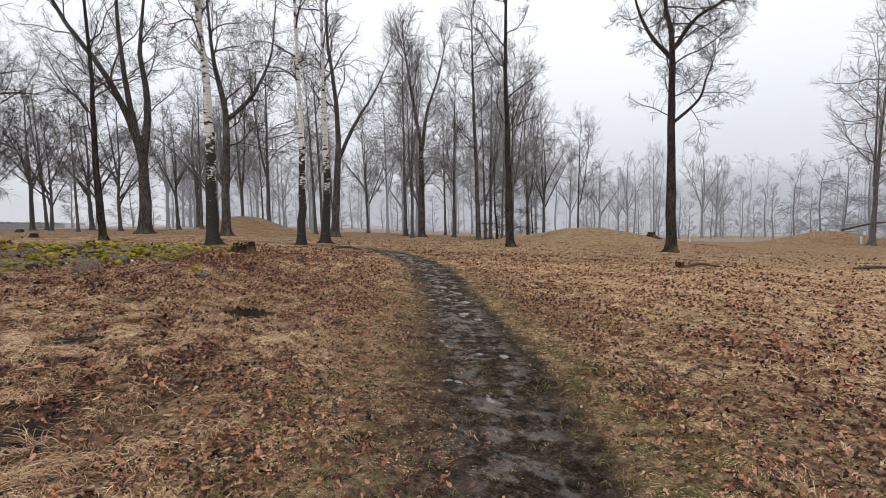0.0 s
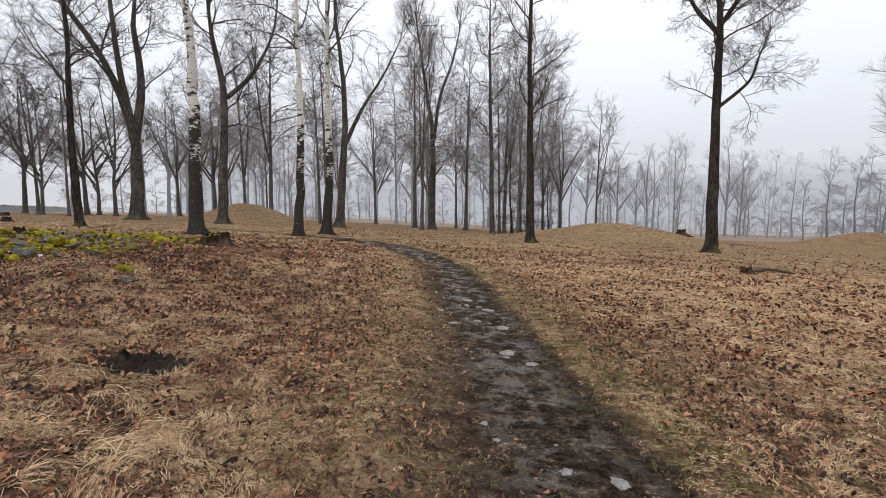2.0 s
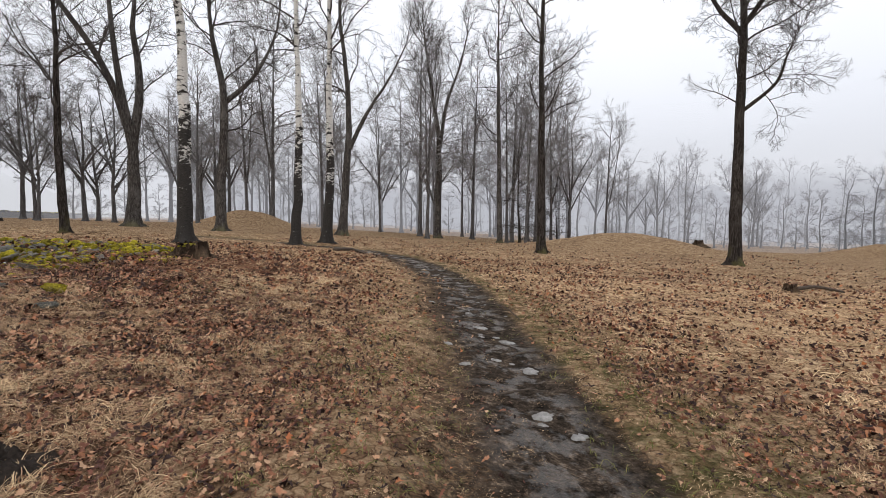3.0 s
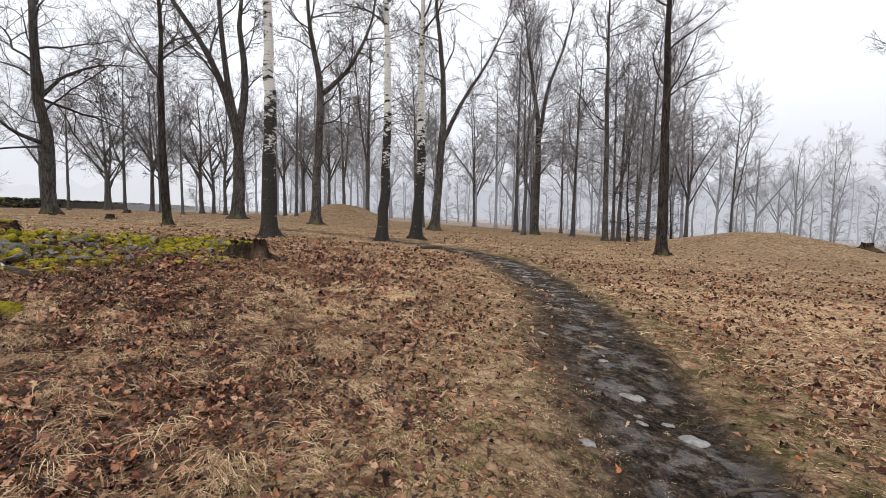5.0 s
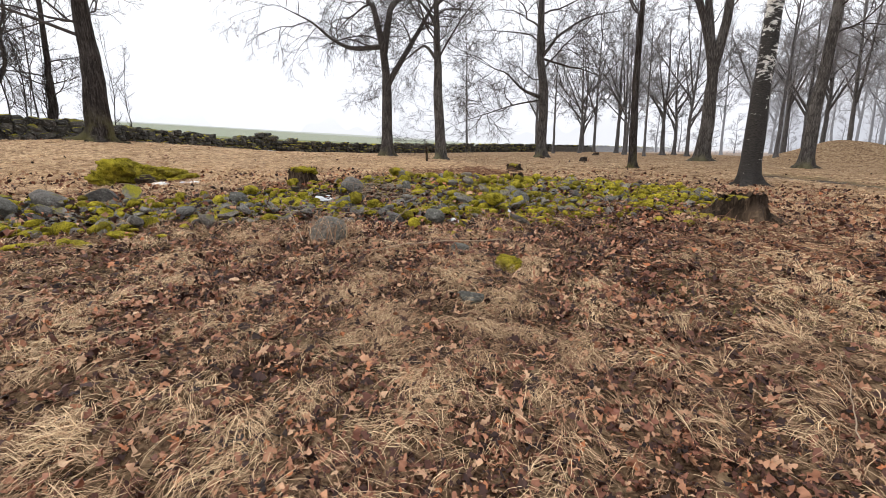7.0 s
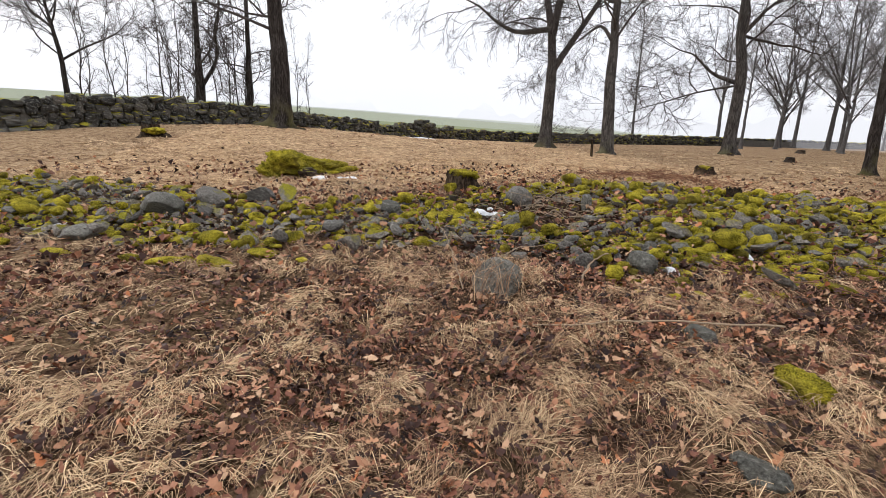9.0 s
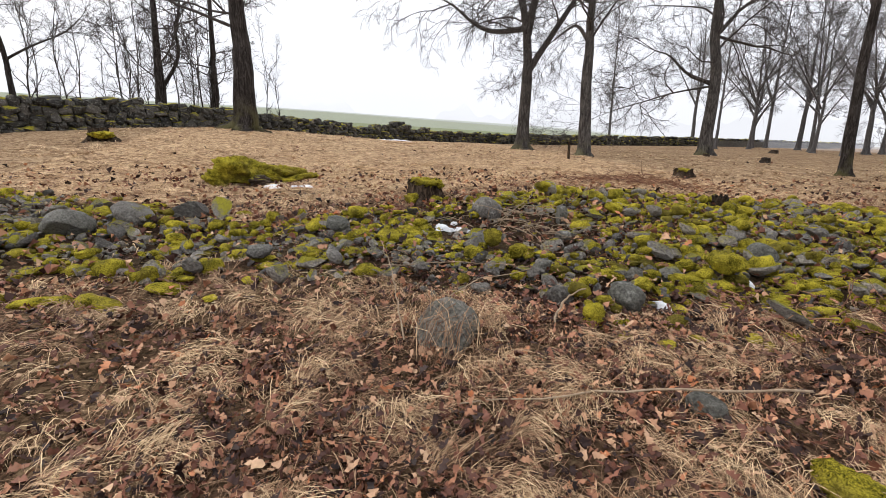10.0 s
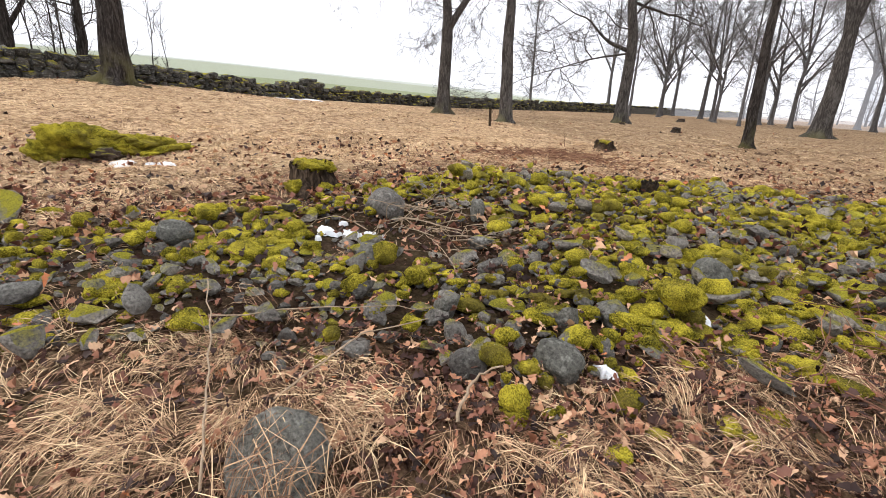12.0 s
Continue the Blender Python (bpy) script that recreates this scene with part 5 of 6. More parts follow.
def build_grass():
    rng = np.random.default_rng(33)
    tx, ty, td = scatter(rng, 800000, 2.5, (-17, 13, -2.0, 26))
    keep = rng.uniform(size=len(tx)) < cover(tx, ty, "grass")
    tx, ty, td = tx[keep][:29000], ty[keep][:29000], td[keep][:29000]
    per = 14
    n = len(tx) * per
    t = np.repeat(np.arange(len(tx)), per)
    clump = tussock(tx, ty)
    flow = 2.2 * patchy(tx, ty, 0.9, 0.7) + 1.6 * patchy(tx, ty, 5.3, 1.9) + rng.normal(0, 0.45, len(tx)) - 0.6
    spread = rng.uniform(0.2, 0.8, len(tx))
    az = flow[t] + rng.normal(size=n) * spread[t]
    r = rng.uniform(0.008, 0.045, len(tx))[t] * (1 + 0.05 * td[t])
    x, y = tx[t] + rng.normal(size=n) * r, ty[t] + rng.normal(size=n) * r
    long = rng.uniform(0.06, 0.2, len(tx))[t] * rng.uniform(0.5, 1.3, n) * (1 + 0.03 * td[t])
    long *= 0.42 + 0.58 * smooth(-1.0, -2.6, x)
    dd, half = path_at(x, y)
    long *= 1 - 0.72 * smooth(half + 1.3, half + 0.1, np.abs(dd))
    width = rng.uniform(0.0005, 0.0013, n) * (1 + 0.24 * td[t])
    lift = (rng.uniform(0.04, 0.2, len(tx)) + 0.2 * clump)[t] * rng.uniform(0.4, 1.3, n)
    v, q, tr = blades(rng, x, y, az, long, width, lift)
    tone = np.clip(0.24 + 0.46 * clump + 0.06 - 0.24 * smooth(-1.6, -0.8, in_cairn(tx, ty)) * smooth(6.6, 7.8, ty) + 0.2 * patchy(tx, ty, 1.1, 2.7) + rng.normal(0, 0.22, len(tx)), 0, 1)
    tagged(new("dead_grass", straw_mesh(v, q, tr, tone[t])), "matted pale straw-coloured dead grass in lying tufts", "grass", "", "stuff")
    # coarser tufts further off
    fx, fy = rng.uniform(-32, 22, 90000), rng.uniform(-8, 38, 90000)
    fd, _, _ = along(WALKED, fx, fy)
    wd, _, ws = along(WALL_LINE, fx, fy)
    keep = (fd > 3.5) & (ws < 0) & (wd > 0.6) & (rng.uniform(size=90000) < cover(fx, fy, "grass") * smooth(34, 8, fd))
    fx, fy, fd = fx[keep][:11500], fy[keep][:11500], fd[keep][:11500]
    i = np.repeat(np.arange(len(fx)), 9)
    n = len(i)
    az = (2.2 * patchy(fx, fy, 0.5, 0.7) + rng.normal(0, 0.9, len(fx)))[i] + rng.normal(size=n) * 0.6
    sp = 0.05 + 0.006 * fd[i]
    v, q, tr = blades(rng, fx[i] + rng.normal(size=n) * sp, fy[i] + rng.normal(size=n) * sp, az, rng.uniform(0.08, 0.22, n), rng.uniform(0.0015, 0.003, n) * (1 + 0.12 * fd[i]), rng.uniform(0.04, 0.25, n))
    tagged(new("dead_grass", straw_mesh(v, q, tr, np.clip(rng.normal(0.62, 0.2, len(fx)) + 0.15 * (fx < -10), 0, 1)[i])), "matted pale straw-coloured dead grass in lying tufts", "grass", "", "stuff")
    # long straw hanging over the boulder
    n = 150
    a = rng.uniform(0, 6.3, n)
    r = 0.2 + 0.1 * rng.uniform(size=n)
    x, y = -6.12 + r * np.cos(a), 8.03 + r * np.sin(a)
    v, q, tr = blades(rng, x, y, a + np.pi + rng.normal(0, 0.7, n), rng.uniform(0.2, 0.36, n), rng.uniform(0.001, 0.002, n), rng.uniform(0.55, 0.95, n))
    tagged(new("dead_grass", straw_mesh(v, q, tr, rng.uniform(0.15, 0.7, n))), "long bleached grass hanging over a boulder", "grass", "", "stuff")
    # a few living green blades
    gx, gy, gd = scatter(rng, 26000, 3.0, (-9, 6, 1.5, 16))
    d, half = path_at(gx, gy)
    edge = smooth(0.9, 0.1, np.abs(np.abs(d) - half - 0.3))
    keep = rng.uniform(size=len(gx)) < (0.7 * edge + 0.5 * (patchy(gx, gy, 1.1, 3.3) > 0.55)) * (in_cairn(gx, gy) < 0.1)
    gx, gy, gd = gx[keep], gy[keep], gd[keep]
    k = 4
    i = np.repeat(np.arange(len(gx)), k)
    n = len(i)
    v, q, tr = blades(rng, gx[i] + rng.normal(size=n) * 0.02, gy[i] + rng.normal(size=n) * 0.02, rng.uniform(0, 6.3, n), rng.uniform(0.03, 0.09, n), rng.uniform(0.0012, 0.0024, n) * (1 + 0.1 * gd[i]), rng.uniform(0.2, 0.7, n))
    tagged(new("green_grass", mesh_np("green_grass", v, q, tr, GREEN, False)), "sparse short green grass beside the path", "grass", "", "stuff")


GREEN = mat_island("winter_green_grass", [(0.0, (0.07, 0.08, 0.02)), (0.5, (0.14, 0.14, 0.035)), (1.0, (0.26, 0.23, 0.08))], 0.7, 0.25)
build_leaves()
build_grass()


# ---- stumps, boulders, logs ----
def ground_at(x, y):
    return float(land(x, y))


def stump_mesh(seed, radius, height, roots, ragged, mat):
    rng = np.random.default_rng(seed)
    sides, rings = 32, 9
    a = np.arange(sides) * 2 * np.pi / sides
    lobes = sum(rng.uniform(0.5, 1.0) * np.exp(-((np.angle(np.exp(1j * (a - c)))) ** 2) / 0.09) for c in rng.uniform(0, 6.3, roots))
    grain = 1 + 0.12 * np.sin(a * 3 + rng.uniform(0, 6)) + 0.09 * np.sin(a * 9 + rng.uniform(0, 6)) + rng.normal(0, 0.04, sides)
    top = height * (1 - ragged * rng.uniform(0, 1, sides) ** 2)
    v = []
    for i in range(rings):
        s = i / (rings - 1)
        r = radius * grain * (0.66 + (1 - s) ** 2.2 * (0.3 + 1.5 * lobes)) * (1 + rng.normal(0, 0.06, sides))
        v.append(np.stack([r * np.cos(a), r * np.sin(a), -0.12 + (top + 0.12) * s + rng.normal(0, 0.008, sides)], 1))
    for f, dz in ((0.75, -0.03), (0.4, -0.07), (0.08, -0.1)):
        r = radius * grain * 0.9 * f
        v.append(np.stack([r * np.cos(a), r * np.sin(a), top * 0.5 + height * 0.5 + dz + rng.normal(0, 0.012, sides)], 1))
    k = len(v)
    i = np.arange(k * sides).reshape(k, sides)
    j = np.roll(i, -1, axis=1)
    quads = np.stack([i[:-1], j[:-1], j[1:], i[1:]], -1).reshape(-1, 4)
    return mesh_np("wood", np.concatenate(v), quads, None, mat)


def fuzz(me, rng, amount):
    """Fine unevenness of moss and rotten wood."""
    co = np.empty(len(me.vertices) * 3)
    me.vertices.foreach_get("co", co)
    co = co.reshape(-1, 3)
    off = Vector(rng.uniform(-50, 50, 3))
    fold = np.array([0.2 * noise.noise(Vector(p) * 6 + off) + 0.1 * noise.noise(Vector(p) * 15 + off) for p in co])[:, None]
    co = co * (1 + fold + rng.normal(0, amount, (len(me.vertices), 1)))
    me.vertices.foreach_set("co", co.ravel())


def cushion(seed, sx, sy, sz, mat=None):
    rng = np.random.default_rng(seed)
    me = lump(4, rng, 0.35, 1.0)
    fuzz(me, rng, 0.05)
    me.transform(Matrix.Diagonal((sx, sy, sz, 1)))
    me.materials.append(mat or MOSS)
    return me


CUSHIONS = [(-4.9, 9.2, 0.2), (-5.89, 9.98, 0.09), (-5.8, 9.75, 0.07), (-5.96, 8.99, 0.07), (-6.1, 10.42, 0.1), (-6.15, 8.9, 0.12)]


def build_stumps():
    s = thing("tree_stump", (-9.8, 8.4, ground_at(-9.8, 8.4)), "rotten tree stump with a thick moss cap on the cairn", "stump")
    part_mesh("wood", stump_mesh(1, 0.29, 0.32, 6, 0.45, ROTTEN), s)
    for k, (u, w, z, r) in enumerate(((0.08, 0.02, 0.27, 0.34), (-0.1, -0.08, 0.25, 0.26), (0.02, 0.14, 0.24, 0.24), (0.2, -0.16, 0.08, 0.22), (0.24, 0.12, 0.05, 0.2))):
        part_mesh("moss_cap", cushion(2 + 90 * k, r, r * 0.85, 0.13), s, "yellow-green moss cap").location = (u, w, z)
    s = thing("tree_stump", (-5.68, 13.42, ground_at(-5.68, 13.42) - 0.02), "ragged dark rotten stump with spreading roots below the birch", "stump", "", 40)
    part_mesh("wood", stump_mesh(3, 0.38, 0.42, 7, 0.4, ROTTEN), s)
    m = part_mesh("moss_patch", cushion(4, 0.4, 0.3, 0.12), s, "green moss patch")
    m.location = (-0.1, 0.02, 0.31)
    s = thing("tree_stump", (-15.2, 16.2, ground_at(-15.2, 16.2)), "low mossy stump among brown bracken", "stump")
    part_mesh("wood", stump_mesh(5, 0.34, 0.26, 6, 0.55, ROTTEN), s)
    m = part_mesh("moss_cap", cushion(6, 0.4, 0.36, 0.2), s, "olive moss cap")
    m.location = (0, 0, 0.17)
    for x, y, r, h, sd in ((-22.3, 25.6, 0.26, 0.26, 7), (-26.5, 26.0, 0.22, 0.16, 8), (-32.4, 36.0, 0.3, 0.25, 9), (-9.2, 12.25, 0.13, 0.2, 11)):
        s = thing("tree_stump", (x, y, ground_at(x, y)), "small old stump in the dead grass", "stump", "small stumps in the grass")
        part_mesh("wood", stump_mesh(sd, r, h, 3, 0.4, MOSSY_WOOD), s)
    s = thing("tree_stump", (-19.2, 0.3, ground_at(-19.2, 0.3)), "dark rotten stump in front of the stone wall", "stump")
    part_mesh("wood", stump_mesh(12, 0.36, 0.4, 5, 0.5, ROTTEN), s)
    m = part_mesh("moss_patch", cushion(13, 0.5, 0.6, 0.2), s, "green moss patch")
    m.location = (0.3, 0.2, 0.15)
    s = thing("tree_stump", (17.0, 38.2, ground_at(17.0, 38.2)), "black stump on the flank of the burial mound", "stump")
    part_mesh("wood", stump_mesh(14, 0.4, 0.45, 3, 0.5, ROTTEN), s)
    s = thing("tree_stump", (8.3, 16.4, ground_at(8.3, 16.4)), "low broken stump with splayed dark roots", "stump")
    part_mesh("wood", stump_mesh(15, 0.2, 0.22, 5, 0.6, ROTTEN), s)

    # fallen log under moss
    log = thing("mossy_log", (-12.85, 5.95, ground_at(-12.85, 5.95)), "fallen rotten log wholly overgrown with yellow-green moss", "log", "", 133)
    rng = np.random.default_rng(3)
    for k, (u, w, sx, sy, sz, z) in enumerate(((-0.85, 0.0, 0.95, 0.62, 0.62, 0.26), (-0.35, 0.06, 1.1, 0.55, 0.5, 0.22), (0.25, -0.03, 1.2, 0.5, 0.42, 0.15), (0.8, 0.1, 1.1, 0.36, 0.3, 0.1), (0.75, -0.22, 1.1, 0.28, 0.22, 0.07), (-1.15, 0.15, 0.5, 0.5, 0.36, 0.12), (-0.5, -0.35, 0.5, 0.4, 0.24, 0.08))):
        me = lump(4, np.random.default_rng(300 + k), 0.45, 1.0, 2)
        fuzz(me, rng, 0.035)
        me.transform(Matrix.Diagonal((sx * 0.85, sy, sz * 0.85, 1)))
        me.materials.append(MOSSY_WOOD if k == 6 else MOSS)
        part_mesh("log_piece", me, log).matrix_basis = pose(u * 0.72, w, z * 0.85, rng.uniform(-8, 8), rng.uniform(-4, 10), rng.uniform(-14, 14))
    for k in range(11):
        u = -1.1 + 2.2 * k / 10
        m = part_mesh("moss", cushion(20 + k, rng.uniform(0.25, 0.5), rng.uniform(0.25, 0.4), rng.uniform(0.12, 0.22)), log)
        m.location = (u * 0.72, rng.uniform(-0.1, 0.1), 0.39 - 0.14 * (u + 1.1) + rng.uniform(-0.04, 0.03) - (0.12 if k == 0 else 0))

    # boulders that stand out in the cairn
    stone_thing("boulder", -6.12, 8.03, (0.38, 0.35, 0.38), BOULDER, "round grey-green boulder half sunk in dead grass", 41, 20, 0.08, 0.24, 3)
    stone_thing("boulder", -8.85, 8.98, (0.36, 0.33, 0.34), STONE, "mossy round stone at the rim of the pit", 42, 0, 0.25, 0.15, 2)
    stone_thing("boulder", -6.34, 9.2, (0.24, 0.2, 0.2), BOULDER, "angular blue-grey stone on the cairn", 43, 30, 0.25, 0.2, 5)
    stone_thing("boulder", -6.9, 10.7, (0.24, 0.26, 0.22), BOULDER, "rounded grey stone on the cairn", 44, 60, 0.3, 0.15, 3)
    stone_thing("boulder", -7.9, 8.65, (0.24, 0.2, 0.17), BOULDER, "grey stone lying in the pit", 45, 10, 0.3, 0.15, 3)
    stone_thing("boulder", -8.9, 4.75, (0.5, 0.42, 0.36), BOULDER, "large grey stone at the cairn's end", 46, 10, 0.25, 0.2, 5)
    stone_thing("boulder", -9.2, 5.2, (0.46, 0.4, 0.34), STONE, "large mossy stone at the cairn's end", 47, 70, 0.25, 0.2, 4)
    stone_thing("boulder", -9.35, 5.75, (0.38, 0.36, 0.3), STONE, "dark mossy stone at the cairn's end", 48, 70, 0.25, 0.2, 4)
    stone_thing("boulder", -8.05, 4.35, (0.42, 0.3, 0.16), BOULDER, "flat grey stone in the leaves", 49, 20, 0.25, 0.15, 4)
    stone_thing("boulder", -8.6, 9.75, (0.18, 0.16, 0.24), BOULDER, "upright dark stone at the rim of the pit", 50, 20, 0.3, 0.15, 5)
    stone_thing("boulder", -6.65, 9.75, (0.2, 0.26, 0.15), BOULDER, "long grey stone lying among the moss", 54, 75, 0.3, 0.2, 5)
    stone_thing("boulder", -6.98, 8.92, (0.18, 0.2, 0.17), BOULDER, "dark angular stone among the moss", 55, 40, 0.35, 0.2, 7)
    stone_thing("boulder", -6.44, 8.81, (0.15, 0.18, 0.16), STONE, "round brown stone among the moss", 56, 10, 0.3, 0.15, 3)
    stone_thing("boulder", -6.66, 9.45, (0.18, 0.16, 0.17), BOULDER, "upright grey stone among the moss", 57, 25, 0.35, 0.2, 6)
    stone_thing("boulder", -8.46, 7.34, (0.24, 0.28, 0.2), BOULDER, "pale grey stone on the cairn", 58, 15, 0.35, 0.2, 5)
    stone_thing("boulder", -5.35, 9.0, (0.17, 0.13, 0.12), BOULDER, "dark stone in the dead grass", 51, 20, 0.25, 0.15, 3)
    stone_thing("boulder", -4.45, 8.6, (0.22, 0.15, 0.1), BOULDER, "flat grey stone half hidden in the leaves", 52, 20, 0.3, 0.15, 4)
    for k, (x, y, r) in enumerate(CUSHIONS):
        me = cushion(400 + k, r * 1.3, r, r * 0.7)
        ob = new("moss_cushion", me)
        ob.location = (x, y, ground_at(x, y) + r * 0.1)
        tagged(ob, "yellow-green moss cushion in the dead grass below the cairn", "moss", "moss cushions in the grass")
    stone_thing("moss_cushion", -9.5, 14.6, (0.42, 0.3, 0.28), MOSS, "bright green moss hummock at the cairn's rim", 53, 20, 0.2, 0.3, 0)


build_stumps()


# ---- snow, bare soil, pale stones and puddle glints on the path ----
def flat_patch(name, x, y, rx, ry, h, mat, label, category, seed, yaw=0.0, group="", lift=0.0):
    rng = np.random.default_rng(seed)
    n, rings = (15, 4) if category == "stone" else (40, 9) if category == "soil" else (28, 5)
    a = np.arange(n) * 2 * np.pi / n
    edge = 1 + 0.22 * np.sin(2 * a + rng.uniform(0, 6)) + 0.16 * np.sin(5 * a + rng.uniform(0, 6)) + rng.normal(0, 0.12 if category == "stone" else 0.2 if category == "snow" and rx < 0.3 else 0.07, n)
    v = []
    ca, sa = math.cos(radians(yaw)), math.sin(radians(yaw))
    for i in range(rings + 1):
        f = 1 - i / rings
        px, py = f * edge * rx * np.cos(a), f * edge * ry * np.sin(a)
        qx, qy = px * ca - py * sa, px * sa + py * ca
        z = land(x + qx, y + qy) - ground_at(x, y) + h * (1 - f**3) + rng.normal(0, h * (0.45 if category == "soil" else 0.12), n) * (0 < i < rings) - 0.02 * (i == 0) + lift
        v.append(np.stack([qx, qy, z], 1))
    k = rings + 1
    i = np.arange(k * n).reshape(k, n)
    j = np.roll(i, -1, axis=1)
    ob = new(name, mesh_np(name, np.concatenate(v), np.stack([i[:-1], j[:-1], j[1:], i[1:]], -1).reshape(-1, 4), None, mat))
    ob.location = (x, y, ground_at(x, y))
    return tagged(ob, label, category, group)


def build_patches():
    rng = np.random.default_rng(8)
    snow = "small leftover patch of white snow among the stones"
    for k, (x, y, r, h) in enumerate(((-6.55, 10.25, 0.075, 0.05), (-6.25, 9.4, 0.06, 0.035), (-8.5, 8.42, 0.1, 0.04), (-8.45, 8.6, 0.1, 0.04), (-8.2, 8.68, 0.08, 0.03), (-8.45, 8.75, 0.07, 0.03), (-11.95, 6.2, 0.17, 0.03), (-11.7, 6.75, 0.15, 0.03), (-8.5, 3.9, 0.12, 0.04))):
        flat_patch("snow_patch", x, y, r * 0.8, r * 0.5, h * 0.8, SNOW, snow, "snow", 60 + k, rng.uniform(0, 180), "snow patches on the cairn", 0.03)
        for j in range(3):
            b = rng.uniform(0.25, 0.5) * r
            flat_patch("snow_patch", x + rng.normal() * r, y + rng.normal() * r, b, b * 0.5, h * 0.4, SNOW, "crumb of leftover white snow among the stones", "snow", 600 + 9 * k + j, rng.uniform(0, 180), "snow patches on the cairn", 0.03)
    for k, (f, s) in enumerate(((0.0, 3.0), (0.35, 2.5), (0.7, 3.5), (0.15, 2.0), (0.9, 2.0))):
        x, y = -36.3 * f - 28.2 * (1 - f) + 1.6, 10.4 * f + 1.9 * (1 - f) + 0.6
        flat_patch("snow_drift", x, y, s * 0.5, 0.2, 0.04, SNOW, "thin strip of old snow at the foot of the wall", "snow", 75 + k, 46, "snow along the wall")
    flat_patch("bare_soil", -2.52, 6.05, 0.27, 0.2, 0.06, SOIL, "patch of black churned soil in the dead grass", "soil", 81, 25)
    flat_patch("bare_soil", -2.55, 2.75, 0.22, 0.15, 0.02, SOIL, "small patch of dark wet soil in the leaves", "soil", 82, 60)
    flat_patch("bare_soil", -3.6, 4.6, 0.24, 0.14, 0.02, SOIL, "small patch of dark wet soil in the leaves", "soil", 83, 20)
    # flat stones bedded in the path, and sky reflected in puddles as pale colour
    label = "flat pale patch in the muddy path, stone with puddle reflection painted in"
    spots = [(0.39, 8.66, 0.12), (-0.25, 8.72, 0.07), (0.08, 8.93, 0.06), (0.27, 9.73, 0.13), (-0.01, 10.34, 0.09), (-0.43, 9.36, 0.06), (0.31, 7.57, 0.12), (0.54, 7.33, 0.07), (-0.04, 5.91, 0.04), (0.12, 4.41, 0.05), (0.66, 5.19, 0.07),
             (-0.04, 10.33, 0.1), (-0.76, 12.03, 0.08), (0.37, 3.97, 0.04), (0.03, 4.45, 0.035), (0.39, 5.3, 0.05)]
    while len(spots) < 48:
        y = rng.uniform(3.0, 19)
        c = np.interp(y, [p[1] for p in PATH_LINE[:12]], [p[0] for p in PATH_LINE[:12]])
        spots.append((c + rng.normal(0.12, 0.26), y, rng.uniform(0.012, 0.042) * (1 + 0.03 * y)))
    for k, (x, y, r) in enumerate(spots):
        flat_patch("path_stone_glint", x, y, r, r * rng.uniform(0.45, 0.8), 0.012 + 0.05 * r, STONE_GLINT, label, "stone", 200 + k, rng.uniform(-40, 40), "stones in the path")


build_patches()


# ---- sticks and brushwood ----
def stick(name, points, r0, r1, mat, label, group=""):
    pts = curve_through([(x, y, ground_at(x, y) + h) for x, y, h in points], 14)
    rng = np.random.default_rng(int(abs(points[0][0]) * 1000))
    pts[1:-1] += rng.normal(0, 0.006, (12, 3))
    o = pts[0].copy()
    v, q = tubes((pts - o)[None], np.linspace(r0, r1, 14)[None] * (0.65 if mat is STICK else 1.0), 7)
    ob = new(name, mesh_np(name, v, q, None, mat))
    ob.location = o
    return tagged(ob, label, "stick", group)


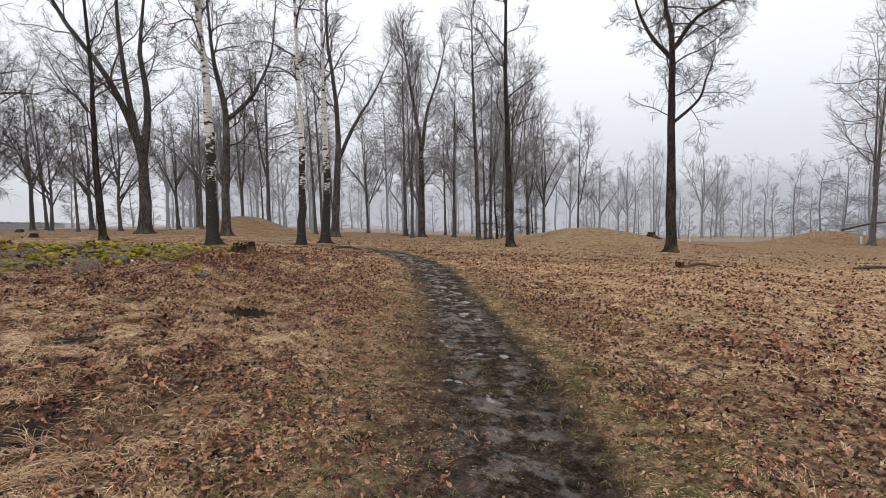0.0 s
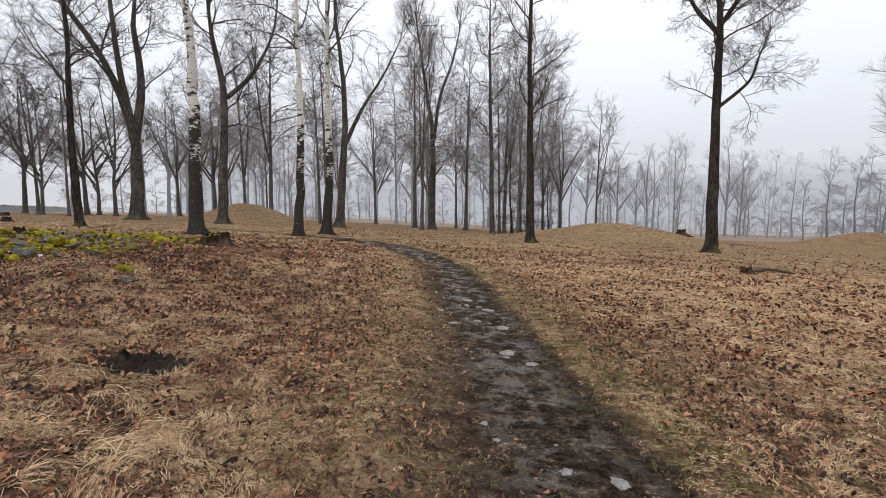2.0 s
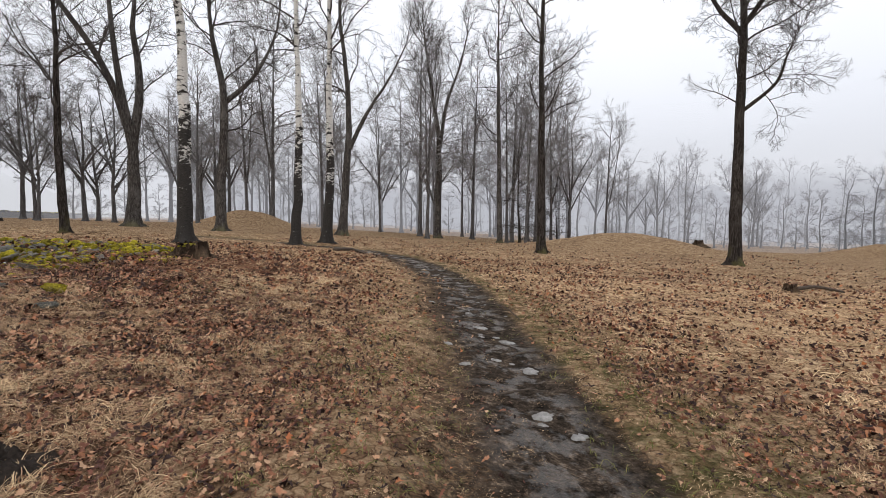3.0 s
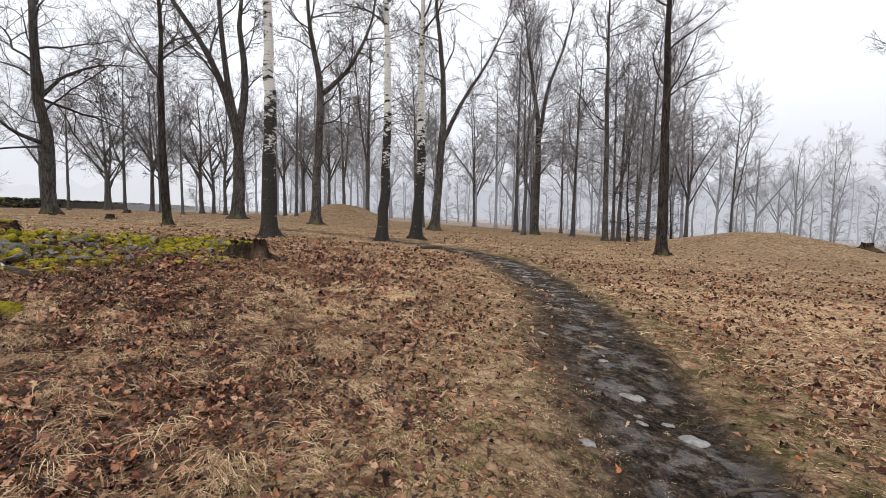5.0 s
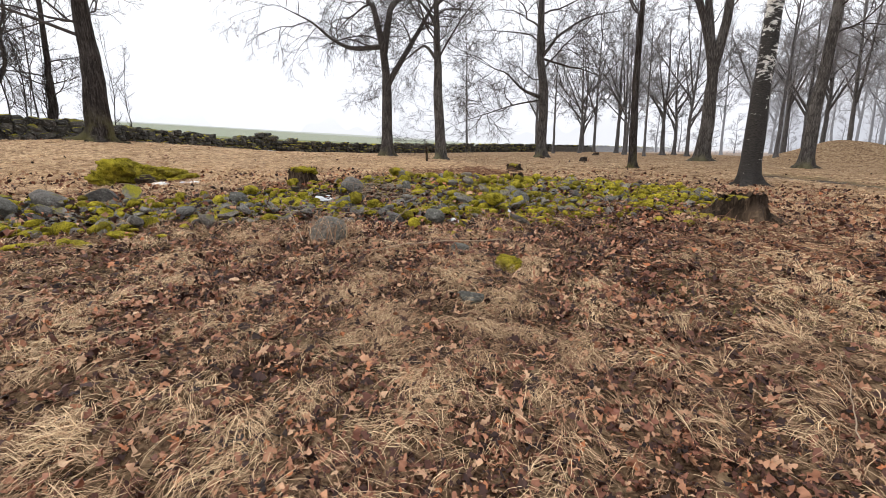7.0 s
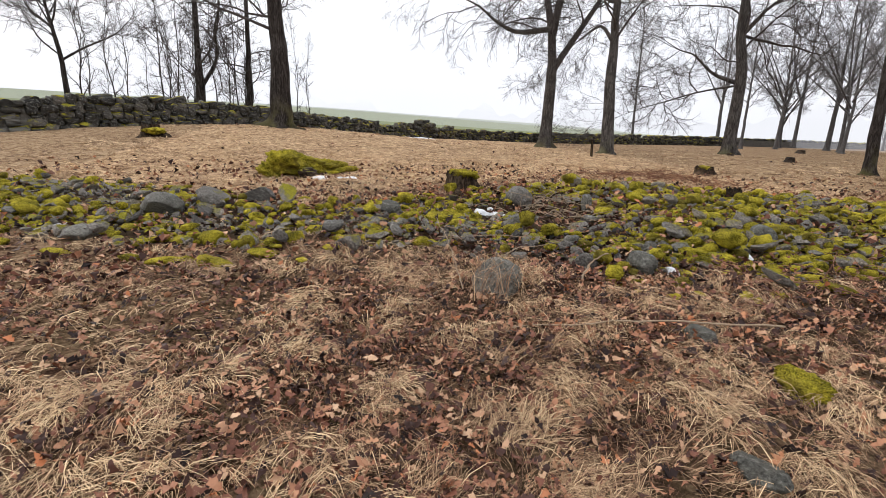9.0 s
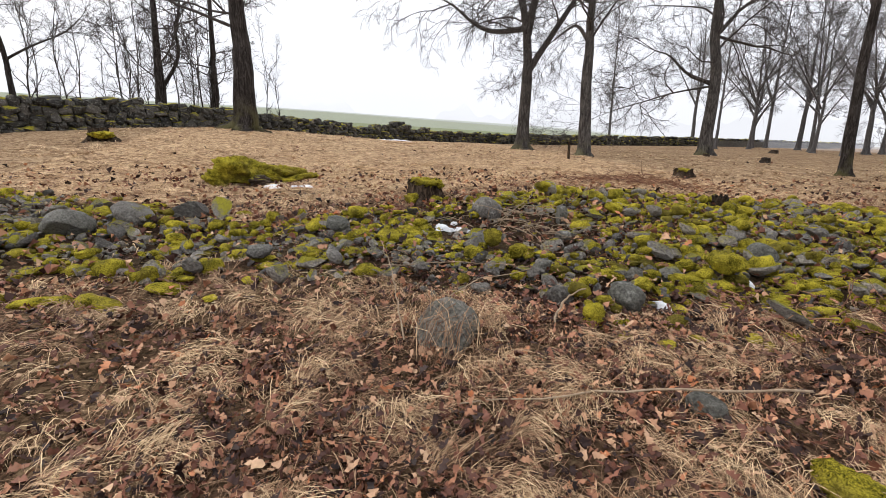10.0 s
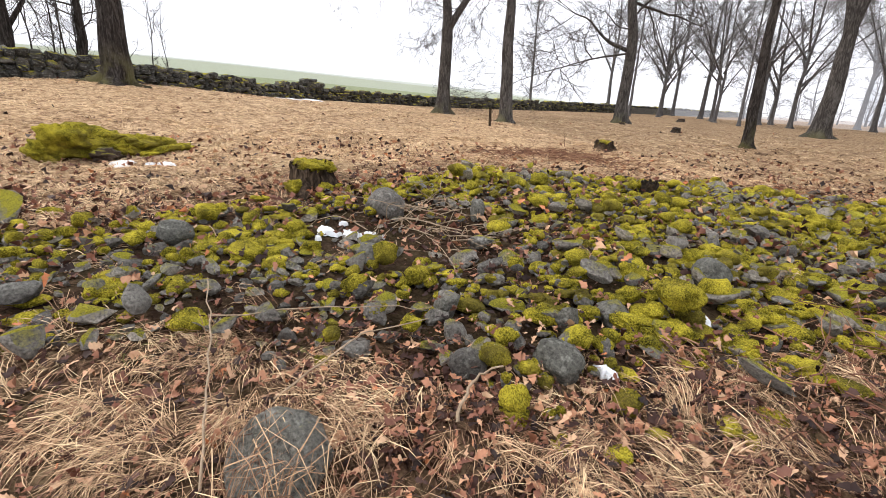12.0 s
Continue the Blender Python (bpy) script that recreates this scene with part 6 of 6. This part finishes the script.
def build_sticks():
    stick("long_stick", [(-5.5, 7.95, 0.04), (-5.4, 8.7, 0.09), (-5.33, 9.5, 0.06)], 0.005, 0.010, STICK, "long thin pale dry stick lying on the grass")
    stick("long_stick", [(-7.05, 7.72, 0.12), (-6.95, 8.25, 0.14), (-6.88, 8.78, 0.13)], 0.006, 0.003, STICK, "thin dry branch lying across the mossy stones")
    stick("long_stick", [(-6.1, 7.78, 0.04), (-6.6, 7.77, 0.15), (-7.15, 7.72, 0.26)], 0.008, 0.004, STICK, "thin dry twig leaning on the stones")
    stick("long_stick", [(-2.55, 9.3, 0.05), (-2.75, 9.65, 0.07), (-3.0, 10.1, 0.05)], 0.005, 0.003, STICK, "thin pale stalk lying in the leaves")
    stick("long_stick", [(-6.45, 8.0, 0.06), (-6.6, 8.3, 0.14), (-6.75, 8.45, 0.1), (-6.7, 8.7, 0.16)], 0.007, 0.004, STICK, "bleached crooked twig at the boulder")
    stick("long_stick", [(-6.15, 8.65, 0.02), (-6.25, 8.75, 0.12), (-6.2, 8.85, 0.2)], 0.012, 0.006, STICK, "short bent root poking out of the leaves")
    stick("dark_branch", [(0.25, 9.05, 0.02), (0.5, 9.1, 0.05), (0.7, 8.95, 0.03)], 0.014, 0.006, STICK_DARK, "dark wet branch on the muddy path", "branches on the path")
    stick("dark_branch", [(0.0, 7.9, 0.02), (0.25, 8.0, 0.04), (0.45, 8.05, 0.02)], 0.012, 0.006, STICK_DARK, "dark wet branch on the muddy path", "branches on the path")
    stick("dark_branch", [(0.1, 12.0, 0.02), (0.4, 11.6, 0.06), (0.6, 11.0, 0.02)], 0.014, 0.006, STICK_DARK, "dark wet branch on the muddy path", "branches on the path")
    stick("dark_branch", [(8.9, 17.1, 0.02), (9.4, 17.0, 0.12), (9.9, 16.7, 0.03)], 0.06, 0.03, STICK_DARK, "dark fallen branch in the leaves")
    stick("dark_branch", [(15.4, 17.5, 0.02), (16.2, 17.4, 0.1), (17.4, 17.2, 0.03)], 0.07, 0.04, STICK_DARK, "dark fallen branch in the leaves")
    stick("dark_branch", [(-5.0, 21.6, 0.05), (-4.4, 21.9, 0.1), (-3.8, 21.7, 0.04)], 0.07, 0.05, STICK_DARK, "dark log end beside the path")
    stick("fallen_branch", [(37.5, 44.0, 1.2), (41.0, 44.6, 1.6), (46.0, 45.5, 2.2)], 0.10, 0.05, STICK_DARK, "long dead branch hanging low over the grass")
    # brushwood in the pit and over the ridge of dead bracken
    rng = np.random.default_rng(17)
    for name, cx, cy, sx, sy, n, lo, hi, mat, label in (("brushwood", -8.4, 9.25, 0.55, 0.55, 90, 0.2, 0.7, STICK, "tangle of dry twigs lying in the pit"), ("bracken_heap", -12.9, 13.3, 0.9, 1.5, 900, 0.15, 0.5, BRACKEN, "low heap of reddish-brown dead bracken stalks beyond the cairn"), ("bracken_heap", -9.6, 15.5, 0.5, 1.3, 200, 0.12, 0.4, BRACKEN, "low heap of reddish-brown dead bracken stalks"), ("bracken_heap", -4.3, 12.2, 1.0, 1.8, 420, 0.12, 0.38, BRACKEN, "lying reddish-brown dead bracken below the stump"), ("bracken_heap", -6.1, 11.2, 0.3, 1.6, 160, 0.12, 0.4, BRACKEN, "reddish-brown dead bracken along the cairn's rim")):
        x, y = cx + rng.normal(size=n) * sx * 0.7, cy + rng.normal(size=n) * sy * 0.7
        ln = rng.uniform(lo, hi, n)
        a = rng.uniform(0, 6.3, n)
        way = np.stack([np.cos(a), np.sin(a), rng.uniform(-0.05, 0.45, n)], 1)
        way /= np.linalg.norm(way, axis=1, keepdims=True)
        heap = 0.22 * np.exp(-(((x - cx) / sx) ** 2 + ((y - cy) / sy) ** 2)) * rng.uniform(0, 1, n)
        start = np.stack([x, y, land(x, y) + heap + 0.005], 1) - (cx, cy, ground_at(cx, cy))
        p, r = grow(rng, start, way, ln, rng.uniform(0.003, 0.006, n), 5, 0.22, -0.12, 0.4)
        v, q = tubes(p, r, 4)
        ob = new(name, mesh_np(name, v, q, None, mat))
        ob.location = (cx, cy, ground_at(cx, cy))
        tagged(ob, label, "brushwood", "", "stuff")


BRACKEN = mat_island("dead_bracken", [(0.0, (0.07, 0.03, 0.02)), (0.5, (0.19, 0.09, 0.055)), (1.0, (0.36, 0.2, 0.11))], 0.8, 0.2)
build_sticks()


def build_posts():
    x, y = -20.66, 15.4
    bm = bmesh.new()
    bmesh.ops.create_cone(bm, segments=9, radius1=0.055, radius2=0.045, depth=0.75, cap_ends=True)
    bmesh.ops.bevel(bm, geom=[e for e in bm.edges], offset=0.006, segments=1, affect="EDGES")
    me = bpy.data.meshes.new("wooden_post")
    bm.to_mesh(me)
    bm.free()
    me.materials.append(ROTTEN)
    ob = new("wooden_post", me)
    ob.matrix_world = pose(x, y, ground_at(x, y) + 0.25, 6, 4, 20)
    tagged(ob, "short dark weathered wooden post in the grass", "post")
    for x, y, h in ((38.6, 43.2, 0.7), (45.0, 50.0, 0.9), (29.0, 55.0, 0.9)):
        bm = bmesh.new()
        bmesh.ops.create_cube(bm, size=1.0)
        bmesh.ops.scale(bm, vec=(0.15, 0.15, h + 0.2), verts=bm.verts)
        bmesh.ops.bevel(bm, geom=[e for e in bm.edges], offset=0.03, segments=2, affect="EDGES")
        me = bpy.data.meshes.new("white_post")
        bm.to_mesh(me)
        bm.free()
        me.materials.append(WHITE)
        ob = new("white_post", me)
        ob.matrix_world = pose(x, y, ground_at(x, y) + h / 2 - 0.1, 0, 0, 30)
        tagged(ob, "weathered white marker post standing in the grass", "post", "white posts")


build_posts()
